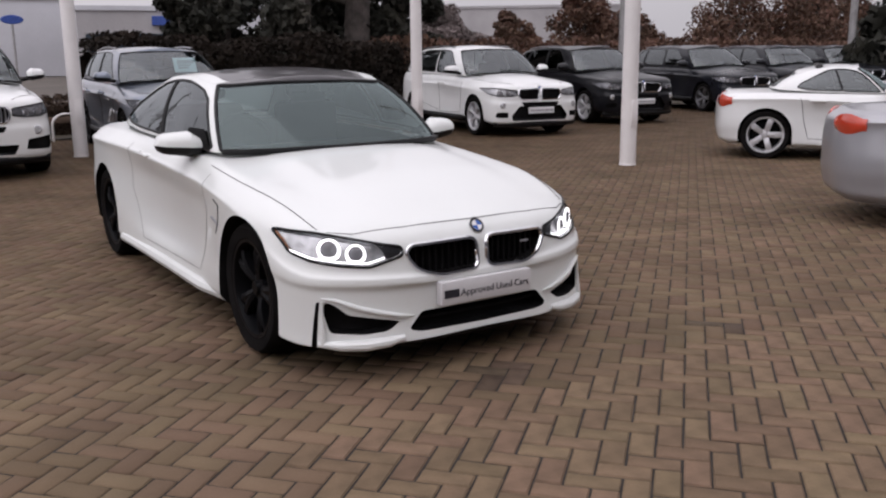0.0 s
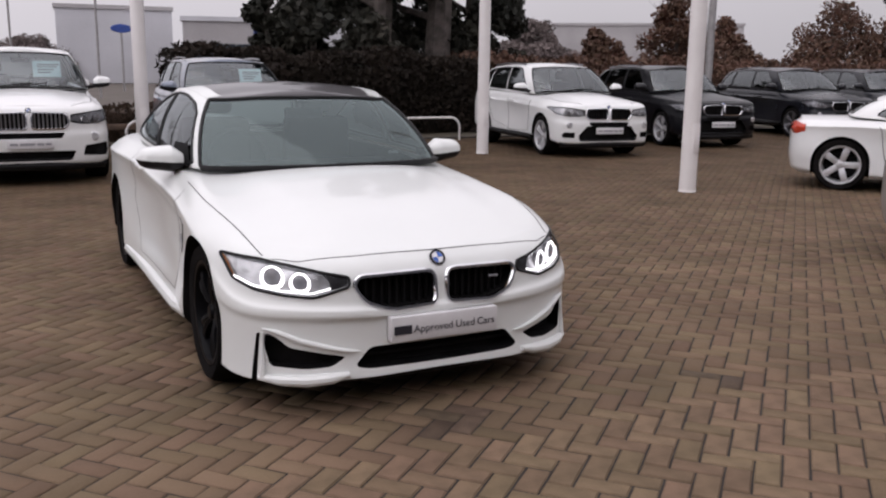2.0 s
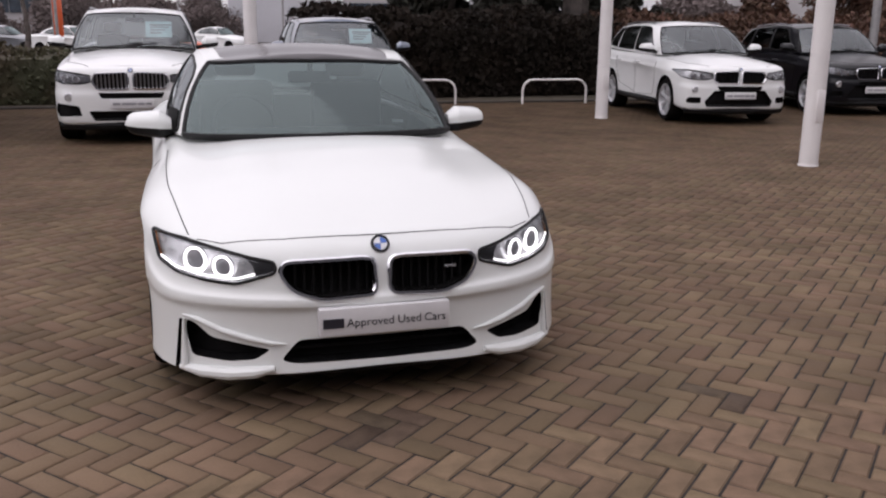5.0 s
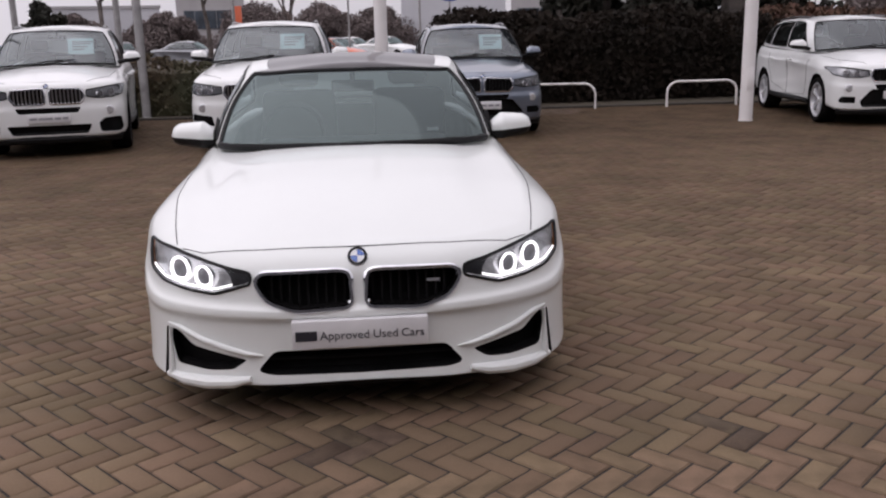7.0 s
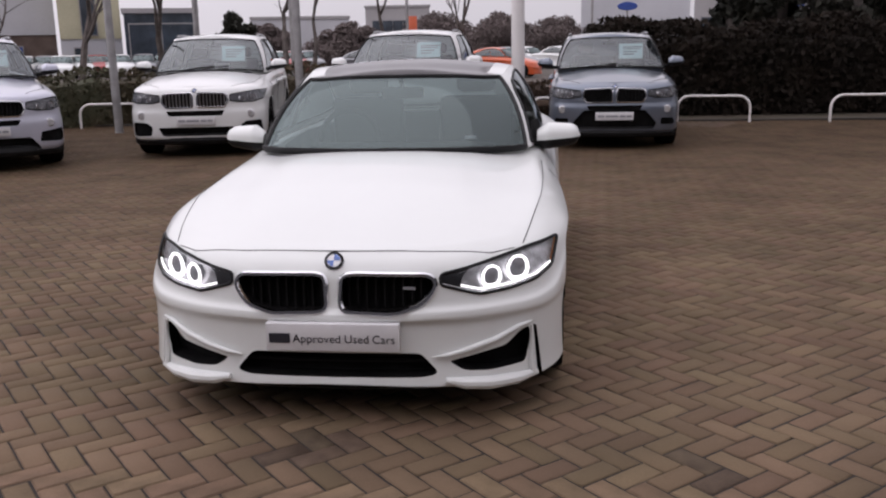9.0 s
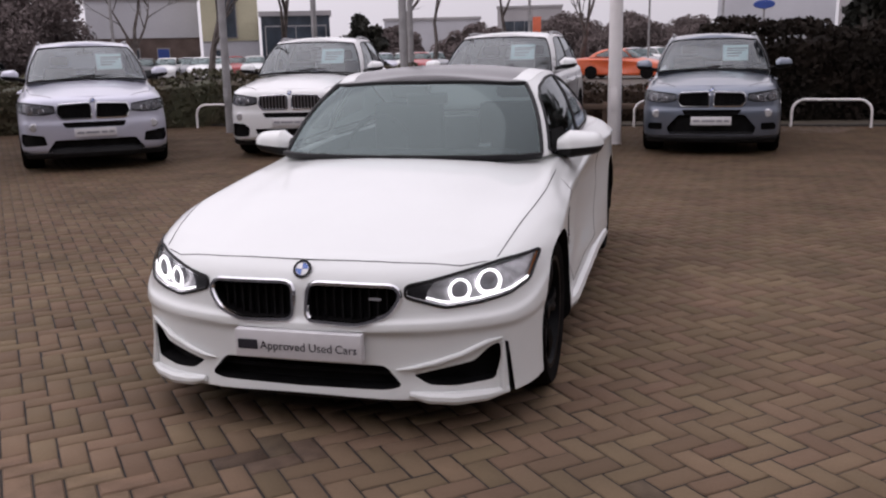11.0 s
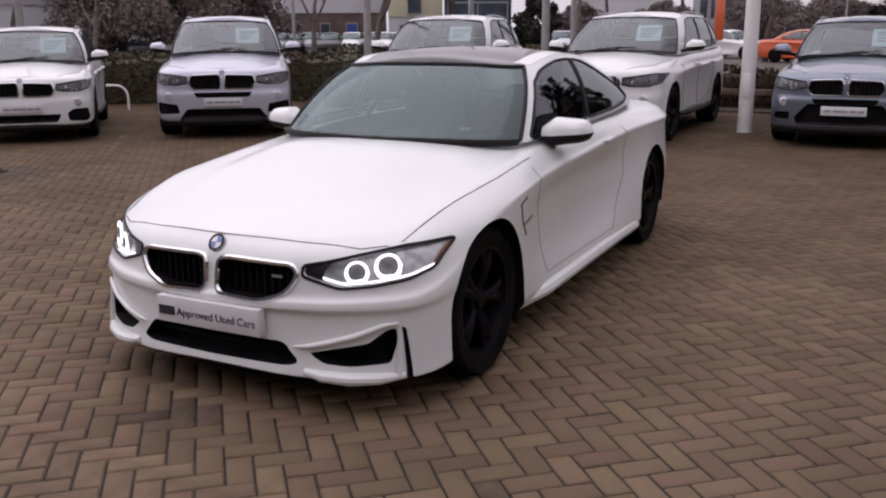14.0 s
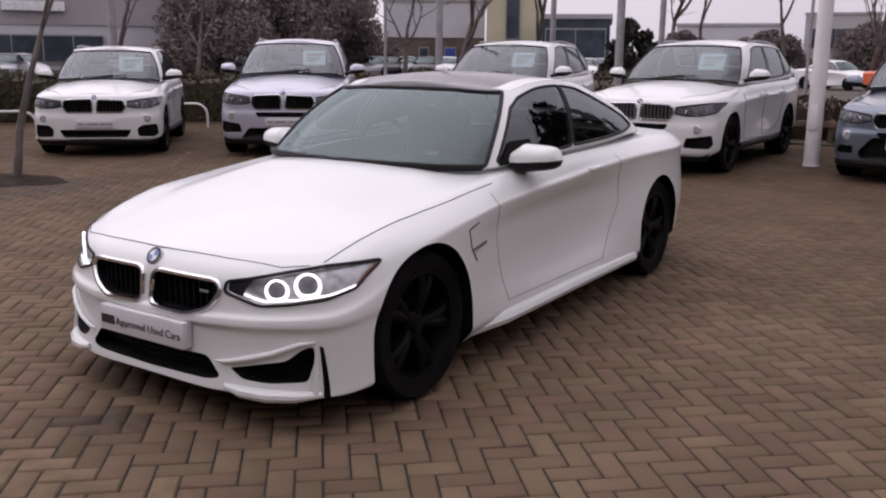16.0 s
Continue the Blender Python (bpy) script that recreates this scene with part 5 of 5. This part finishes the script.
ROAD["cabin"] = [(0.0, 1.55), (0.4, 1.6), (0.6, 1.8), (0.65, 2.3), (0.6, 2.8), (0.45, 2.95)]
ra = ROAD["axles"][1]
ROAD["plan"] = [(x, y if y < ra else ra + (y - ra) * 0.74) for x, y in ROAD["plan"]]
make_car("roadster_car", ROAD, WHITE2, "white hard-top roadster with silver five-spoke wheels", "car", pose(8.72, 5.12, 0, 0, 0, 37.7) @ pose(0, -ra, 0), G, stuff=saloon_details)
SIL = dark_spec(0.96, 0.95, 1.03)
make_car("hatchback_car", SIL, SILVER_D, "silver car with orange-red rear lamps, seen from behind", "car", pose(5.52, 0.78, 0, 0, 0, 37.7) @ pose(0, -SIL["axles"][1], 0), G, stuff=saloon_details)


# ---- greenery ----
def leaf_cloud(rng, centres, radii, count, size, squash=1.0):
    """Small folded leaf cards scattered through balls of foliage."""
    centres, radii = np.array(centres, float), np.array(radii, float)
    pick = rng.choice(len(centres), count, p=radii**2 / (radii**2).sum())
    d = rng.normal(size=(count, 3))
    d /= np.linalg.norm(d, axis=1)[:, None]
    r = rng.random(count) ** 0.4
    pos = centres[pick] + d * (radii[pick] * r)[:, None] * np.array((1, 1, squash))
    return leaf_mesh(rng, pos, size)


def leaf_mesh(rng, pos, size):
    n = len(pos)
    a = rng.normal(size=(n, 3))
    a /= np.linalg.norm(a, axis=1)[:, None]
    b = np.cross(a, rng.normal(size=(n, 3)))
    b /= np.linalg.norm(b, axis=1)[:, None]
    c = np.cross(a, b)
    s = size * rng.uniform(0.6, 1.4, (n, 1))
    P = np.stack([pos - a * s, pos + b * s * 0.55 + c * s * 0.2, pos + a * s, pos - b * s * 0.55 + c * s * 0.2], 1)
    F = (np.array([[0, 1, 2], [0, 2, 3]])[None] + 4 * np.arange(n)[:, None, None]).reshape(-1, 3)
    return P.reshape(-1, 3), F


def quick_mesh(name, P, F, mat):
    me = bpy.data.meshes.new(name)
    k = F.shape[1]
    me.vertices.add(len(P))
    me.vertices.foreach_set("co", np.asarray(P, float).ravel())
    me.loops.add(F.size)
    me.loops.foreach_set("vertex_index", F.ravel().astype(np.int32))
    me.polygons.add(len(F))
    me.polygons.foreach_set("loop_start", np.arange(0, F.size, k, dtype=np.int32))
    me.update(calc_edges=True)
    me.materials.append(mat)
    return me


def make_hedge(path, width, height, mat, label, seed, per=900, leaf=0.05, core=0.6):
    """A hedge along a path: an uneven twiggy core under a coat of leaves."""
    rng = np.random.default_rng(seed)
    hd = thing("hedge", label, "hedge")
    pts = np.array(path, float)
    seg = np.r_[0, np.cumsum(np.hypot(*np.diff(pts, axis=0).T))]
    n = int(seg[-1] / 0.35) + 2
    q = np.linspace(0, seg[-1], n)
    cx, cy = np.interp(q, seg, pts[:, 0]), np.interp(q, seg, pts[:, 1])
    tx, ty = np.gradient(cx), np.gradient(cy)
    ln = np.hypot(tx, ty)
    nx, ny = -ty / ln, tx / ln
    bm = bmesh.new()
    rows = []
    for i in range(n):
        hh = height * rng.uniform(0.82, 0.94)
        w = width * 0.5 * rng.uniform(0.75, 0.9)
        rows.append([(cx[i] + nx[i] * o * w, cy[i] + ny[i] * o * w, z) for o, z in ((-1, 0), (-1.05, hh * 0.5), (-0.8, hh * 0.92), (0, hh), (0.8, hh * 0.92), (1.05, hh * 0.5), (1, 0))])
    grid_faces(bm, rows)
    bmesh.ops.recalc_face_normals(bm, faces=bm.faces)
    part("core", bm, mat, hd)
    count = int(seg[-1] * (height * 2 + width) * per / 3)
    t = rng.uniform(0, n - 1.001, count)
    i = t.astype(int)
    f = t - i
    x, y = cx[i] + (cx[i + 1] - cx[i]) * f, cy[i] + (cy[i + 1] - cy[i]) * f
    a = rng.uniform(0, 1, count)
    edge = rng.uniform(0.85, 1.12, count)
    side = np.where(a < 0.4, -1, np.where(a < 0.7, 1, rng.uniform(-1, 1, count)))
    z = np.where(a < 0.7, rng.uniform(0.02, 1, count), rng.uniform(0.92, 1.06, count)) * height * (1 + 0.06 * np.sin(q[i] * 1.7) + 0.04 * np.sin(q[i] * 4.1))
    o = side * width * 0.5 * edge
    P, F = leaf_mesh(rng, np.c_[x + nx[i] * o, y + ny[i] * o, z], leaf)
    ob = new("leaves", quick_mesh("leaves", P, F, mat))
    ob.parent = hd
    return hd


def branch_out(rng, bm, start, heading, length, r, level, tips):
    pts, rs, p, d = [start], [r], Vector(start), Vector(heading).normalized()
    for k in range(4):
        d = (d + Vector(rng.normal(0, 0.12, 3)) + Vector((0, 0, 0.05))).normalized()
        p = p + d * length / 4
        pts.append(p.copy())
        rs.append(r * (1 - 0.17 * (k + 1)))
    tube(pts, rs, 6 if level < 2 else 4, bm=bm)
    if level == 3:
        tips.append(p)
        return
    for k in range(int(rng.integers(3, 5))):
        at = pts[int(rng.integers(2, 5))]
        side = Vector(rng.normal(0, 1, 3))
        side = (side - d * side.dot(d)).normalized()
        nd = (d * 0.75 + side * rng.uniform(0.4, 0.75) + Vector((0, 0, 0.2))).normalized()
        branch_out(rng, bm, at, nd, length * rng.uniform(0.55, 0.75), r * 0.45, level + 1, tips)


def bare_tree(x, y, h, seed, label="leafless winter tree with upright limbs", r=None):
    rng = np.random.default_rng(seed)
    tr = thing("tree", label, "tree")
    bm, tips = bmesh.new(), []
    branch_out(rng, bm, Vector((0, 0, 0)), (0, 0, 1), h * 0.45, r or h * 0.018, 0, tips)
    part("trunk", bm, BARK, tr)
    tr.matrix_world = pose(x, y, -0.03)
    return tr


def leafy_tree(x, y, h, w, mat, seed, label, count=2600, leaf=0.16, low=0.25, cone=False):
    rng = np.random.default_rng(seed)
    tr = thing("tree", label, "tree")
    bm = bmesh.new()
    tube([(0, 0, 0), (0.05 * w, 0, h * 0.3), (0, 0.04 * w, h * 0.65), (0, 0, h * 0.95)], [h * 0.028, h * 0.022, h * 0.014, h * 0.004], 8, bm=bm)
    cs, rs = [], []
    for k in range(34):
        t = low + (1 - low) * (k + rng.random()) / 34
        reach = w * 0.5 * ((1 - t) * 1.1 + 0.12 if cone else math.sin(math.pi * min(1, 0.25 + 0.72 * t)) ** 0.7)
        q = rng.uniform(0, 2 * math.pi)
        rr = reach * rng.uniform(0.35, 1.0)
        c = Vector((rr * math.cos(q), rr * math.sin(q), h * t))
        tube([(0, 0, h * t * 0.85), tuple(c * 0.55 + Vector((0, 0, h * t * 0.4))), tuple(c)], [h * 0.008, h * 0.005, h * 0.002], 5, bm=bm)
        cs.append(tuple(c))
        rs.append(max(0.12 * w, reach * rng.uniform(0.3, 0.5)))
    part("trunk", bm, BARK, tr)
    P, F = leaf_cloud(rng, cs, rs, count, leaf, 0.8)
    ob = new("crown", quick_mesh("crown", P, F, mat))
    ob.parent = tr
    tr.matrix_world = pose(x, y, -0.03)
    return tr


verge = tagged(mesh_object("verge", boxed(-60, 60, 14.3, 24, -0.04, 0.0), GRASS, smooth=False), "worn brown winter grass verge", "verge", kind="structure")
kerb = thing("kerb", "low concrete kerb along the paving edge", "kerb")
kerb["kind"] = "structure"
for k in range(40):
    part("kerb_stone", boxed(-18 + 0.915 * k, -18 + 0.915 * k + 0.905, 14.2, 14.33, -0.03, 0.03, 0.012), KERB, kerb)
make_hedge([(-23, 2.0), (-16.5, 8.0), (-12.2, 12.2), (-8.0, 15.0), (-2.5, 15.6)], 1.0, 1.05, HEDGE, "clipped olive-green boundary hedge about a metre high", 3)
make_hedge([(1.6, 16.2), (4.0, 16.4), (9.0, 16.8)], 1.8, 1.75, HEDGE_D, "tall dark brown-green hedge behind the parking bays", 5, leaf=0.07)
make_hedge([(9.4, 18.1), (15, 19.0), (22, 20.0), (32, 20.0)], 1.8, 1.75, RUSSET, "russet autumn hedge behind the dark cars", 6, per=500, leaf=0.08)
make_hedge([(-2.7, 15.75), (-0.5, 15.9), (1.7, 16.1)], 1.3, 0.7, LITTER, "low brown leafless hedge with leaf litter", 7, per=700, leaf=0.05)
rail = thing("knee_rail", "low weathered timber knee rail before the hedge", "fence")
for k in range(4):
    part("post", boxed(-2.9 + 1.35 * k, -2.81 + 1.35 * k, 14.76, 14.85, -0.02, 0.42, 0.01), TIMBER, rail)
for k in range(3):
    part("rail", boxed(-2.86 + 1.35 * k, -2.86 + 1.35 * (k + 1) - 0.004, 14.71, 14.757, 0.28, 0.39, 0.008), TIMBER, rail)
n_t = 20
for x, y, h, w in ((7.7, 19.6, 13.0, 4.2), (9.5, 19.7, 15.0, 4.4), (11.2, 20.8, 12.5, 3.4), (5.9, 24.0, 6.0, 2.2), (9.1, 24.0, 16.0, 4.8), (7.3, 24.5, 9.0, 3.2)):
    n_t += 1
    leafy_tree(x, y, h, w, PINE, n_t, "dense dark evergreen tree behind the hedge", 12000, 0.12, 0.04, True)
for x, y, h, w in ((22.0, 24.0, 4.2, 3.4), (25.0, 25.0, 3.6, 3.0), (31.0, 24.5, 4.4, 4.6), (35.0, 23.5, 4.2, 5.0), (39.0, 24.0, 4.4, 4.5), (19.5, 25.5, 3.0, 2.6)):
    n_t += 1
    leafy_tree(x, y, h, w, RUSSET, n_t, "small tree with russet autumn leaves", 7000, 0.09, 0.3)
leafy_tree(39.0, 27.0, 15.0, 4.2, PINE, 61, "tall dark conifer among autumn trees", 7000, 0.24, 0.2)
for x, y, h, s in ((45.0, 27.0, 9.0, 71), (48.5, 24.0, 9.0, 72), (30.0, 33.0, 8.0, 73)):
    bare_tree(x, y, h, s)
# trees at the side, mirrored in the car's windows
for k in range(7):
    leafy_tree(27 + 1.5 * (k % 2), -12 + 4.2 * k, 2.7 + 1.3 * ((k * 37) % 5) / 4, 4.0, PINE, 80 + k, "dark evergreen along the side boundary", 2500, 0.26, 0.1)


def polar(az, d):
    """A place at an azimuth from +y towards +x and a distance from the middle of the walk."""
    return 0.5 + d * math.sin(radians(az)), -3.0 + d * math.cos(radians(az))


# ---- far buildings ----
def make_building(az0, az1, d, h, mat, label, base_h=0.0, base_mat=None, windows=None, depth=14.0, roof=None, sign=None):
    """A long block whose front runs between two azimuths: wall, plinth, parapet and windows."""
    a, b = Vector((*polar(az0, d), 0)), Vector((*polar(az1, d), 0))
    w = (b - a).length
    m = Matrix.Translation(a) @ pose(0, 0, 0, 0, 0, math.degrees(math.atan2((b - a).y, (b - a).x)))
    bl = thing("building", label, "building")
    part("wall", boxed(0, w, 0, depth, base_h, h), mat, bl, smooth=False)
    part("parapet", boxed(-0.15, w + 0.15, -0.15, depth, h, h + 0.35), roof or CLAD_G, bl, smooth=False)
    if base_h:
        part("plinth_wall", boxed(0, w, 0.1, depth, -0.1, base_h), base_mat or BRICKB, bl, smooth=False)
    for x0, x1, z0, z1, wm in windows or ():
        win = part("window", boxed(x0 * w, x1 * w, -0.12, 0.3, z0, z1), GREYPOLE, bl, smooth=False)
        cnt = max(1, int((x1 - x0) * w / 1.6))
        for k in range(cnt):
            xa = x0 * w + 0.08 + k * ((x1 - x0) * w - 0.08) / cnt
            part("pane", boxed(xa, xa + ((x1 - x0) * w - 0.08) / cnt - 0.08, -0.16, 0.0, z0 + 0.1, z1 - 0.1), wm, win, smooth=False)
    if sign:
        x0, x1, z0, z1, sm = sign
        part("sign", boxed(x0 * w, x1 * w, -0.4, -0.1, z0, z1, 0.05), sm, bl, smooth=False)
    bl.matrix_world = m
    return bl


make_building(2.0, 8.5, 88, 6.6, CLAD_W, "large pale grey clad showroom hall", sign=None)
make_building(8.8, 16.5, 72, 5.0, CLAD_G, "grey showroom with a white canopy band", roof=CLAD_W, windows=[(0.05, 0.95, 0.6, 3.4, FARGLASS)], sign=(0.55, 0.8, 3.9, 4.6, SIGNBLUE))
make_building(16.8, 25.0, 78, 6.2, CLAD_W, "pale clad hall behind the dark trees", windows=[(0.3, 0.7, 1.0, 3.0, FARGLASS)])
make_building(32.5, 44.0, 130, 8.0, CLAD_G, "far grey warehouse with a long roof")
make_building(-62.0, -48.5, 62, 9.0, CLAD_G, "grey office building with a long window band", base_h=3.2, base_mat=CLAD_W, windows=[(0.1, 0.9, 5.0, 6.6, FARGLASS), (0.2, 0.7, 0.8, 2.6, FARGLASS)], sign=(0.3, 0.55, 4.0, 4.6, BADGE_W))
make_building(-36.0, -29.6, 78, 6.0, CLAD_W, "pale clad warehouse on a brown brick base", base_h=3.0, windows=[(0.35, 0.45, 0.8, 2.2, FARGLASS), (0.6, 0.72, 0.8, 2.2, SIGNBLUE)])
make_building(-29.4, -26.0, 74, 7.5, CLAD_Y, "cream rendered building with dark windows", base_h=2.6, base_mat=CLAD_W, windows=[(0.35, 0.62, 2.8, 6.8, FARGLASS), (0.2, 0.4, 0.7, 2.0, FARGLASS)])
make_building(-25.8, -21.6, 70, 4.3, FARGLASS, "dark blue-green glazed building", windows=[(0.05, 0.95, 0.5, 3.6, FARGLASS)])
make_building(-18.5, -12.5, 120, 5.4, CLAD_W, "low pale building far off")
make_building(-11.5, -7.5, 150, 8.0, CLAD_G, "grey block far off", windows=[(0.1, 0.9, 3, 6, FARGLASS)])

# ---- far trees, posts and signs ----
for az, d, h, s in ((-23.3, 34, 9.0, 101), (-16.4, 40, 9.5, 102), (-10.2, 44, 9.0, 103), (-50.5, 36, 8.0, 104), (-33.0, 40, 8.0, 105), (-28.3, 30, 8.0, 106), (-5.5, 46, 9.0, 107), (-14.8, 38, 8.0, 108), (-46.5, 45, 8.0, 109)):
    bare_tree(*polar(az, d), h, s)
for az, d, h, w, mt, s in ((-19.3, 48, 3.3, 2.6, PINE, 111), (-46.0, 62, 6.5, 9, TWIG, 112), (-42.5, 64, 6.0, 9, TWIG, 113), (-39.0, 66, 6.8, 8, TWIG, 114), (-3.0, 80, 3.9, 7, TWIG, 116), (-7.0, 85, 4.0, 9, TWIG, 117), (0.8, 90, 3.7, 8, TWIG, 118), (30.5, 60, 4.5, 6, TWIG, 120), (-12.5, 75, 3.2, 6, TWIG, 121), (-17.5, 80, 3.4, 5, TWIG, 122)):
    leafy_tree(*polar(az, d), h, w, mt, s, "dark evergreen across the road" if mt is PINE else "hazy grey-brown bare tree across the road", 28000 if mt is TWIG else 6000, 0.12 if mt is TWIG else 0.15, 0.12)
for az, d, r, h in ((-26.1, 17.5, 0.075, 7), (-15.0, 18.5, 0.085, 7), (-21.3, 25, 0.08, 7), (-47.8, 19.5, 0.085, 6), (-15.6, 30, 0.1, 8), (39.4, 23.0, 0.1, 7), (54.5, 30, 0.12, 8), (2.9, 45, 0.06, 8), (-1.5, 50, 0.06, 8), (-8.6, 42, 0.07, 8), (-34, 38, 0.07, 7)):
    make_pole(*polar(az, d), r, h, GREYPOLE, "slim grey steel post beyond the parking bays")
sx_, sy_ = polar(4.9, 59.5)
sg = thing("oval_sign", "blue oval sign on a slim post", "sign")
bmx = lathe([(0, -0.08), (0.9, -0.08), (1.0, 0), (0.9, 0.08), (0, 0.08)], 28, "y")
bmesh.ops.scale(bmx, vec=(0.64, 1, 0.27), verts=bmx.verts)
part("panel", bmx, SIGNBLUE, sg)
part("post", tube([(0, 0.05, -3.85), (0, 0.05, 0.3)], 0.07, 8), GREYPOLE, sg)
sg.matrix_world = pose(sx_, sy_ - 0.2, 3.8)
bn = thing("banner", "orange-red upright flag banner", "banner")
part("flag", boxed(-0.3, 0.14, -0.02, 0.02, 0.9, 3.1, 0.01), ORANGE, bn)
part("mast", tube([(-0.33, 0, 0), (-0.33, 0, 3.5)], 0.03, 6), GREYPOLE, bn)
bn.matrix_world = pose(*polar(-8.2, 48), 0)
# the young tree in its bed at the side of the paving
bare_tree(-6.9, 3.52, 5.5, 131, "slim young street tree in a bare soil bed", 0.055)
bed = bmesh.new()
mound = []
for k in range(6):
    mound.append([(-6.95 + (1.1 - 0.2 * k) * 0.62 * math.cos(q) * (1 + 0.12 * math.sin(3 * q)), 3.52 + (1.1 - 0.2 * k) * 0.5 * math.sin(q) * (1 + 0.1 * math.cos(2 * q)), -0.004 + 0.012 * k + 0.006 * math.sin(5 * q + k)) for q in (2 * math.pi * j / 28 for j in range(28))])
vs_ = grid_faces(bed, mound, close=True)
bed.faces.new(vs_[-1])
bmesh.ops.recalc_face_normals(bed, faces=bed.faces)
tagged(mesh_object("soil_bed", bed, SOIL), "small mound of dark bare soil round a young tree", "planting bed")
# unseen wall added behind the camera to keep low sky light off the cars
hall = thing("building", "unseen grey wall added to block low sky light", "building")
part("wall", boxed(-32, 42, -26, -11.5, -0.1, 7.0), CLAD_D, hall, smooth=False)
part("parapet", boxed(-32.2, 42.2, -26, -11.3, 7.0, 7.4), CLAD_G, hall, smooth=False)


# ---- distant parked cars ----
def plain_car(name, paint, label):
    spec = dark_spec(0.97, 0.97, 1.06, nu=36, nv=14, nw=6)
    car = thing(name, label, "car", "cars in the far car park")
    part("body", make_tub(spec), paint, car)
    for y in spec["axles"]:
        for s in (1, -1):
            part("wheel", lathe([(0.0, -0.1), (0.31, -0.1), (0.33, 0), (0.31, 0.11), (0.0, 0.1)], 16), RUBBER, car).matrix_basis = pose(s * 0.84, y, 0.33)
    make_house(spec, car, paint, paint)
    return car


far = [plain_car("parked_car", p, l) for p, l in ((WHITE2, "white car in the far car park"), (FARGREY, "grey car in the far car park"), (BLACKP, "black car in the far car park"), (REDP, "red car in the far car park"), (SILVER, "silver car in the far car park"), (ORANGE, "orange car in the far car park"))]
spots = []
order = (1, 2, 1, 2, 0, 1, 0, 0, 3, 0, 1, 2, 0, 4, 1, 2, 4, 0, 3, 1)
for k in range(20):
    spots.append((order[k], *polar(-36.5 + 1.15 * k, 60 + 1.5 * (k % 3)), 25 + 8 * math.sin(k)))
for k, (i, az, d) in enumerate(((0, -5.6, 49), (5, -0.3, 44), (1, -0.7, 50), (0, 0.4, 62), (4, 0.5, 66), (0, 2.6, 58), (1, -58, 48), (0, -56, 52), (2, -44, 56), (1, -41, 58), (1, -9.0, 52))):
    spots.append((i, *polar(az, d), 60 + 20 * math.sin(k * 2)))
used = set()
for i, x, y, t in spots:
    m = pose(x, y, -0.035, 0, 0, t)
    if i in used:
        copy_thing(far[i], m)
    else:
        far[i].matrix_world = m
        used.add(i)

lay_pavers()
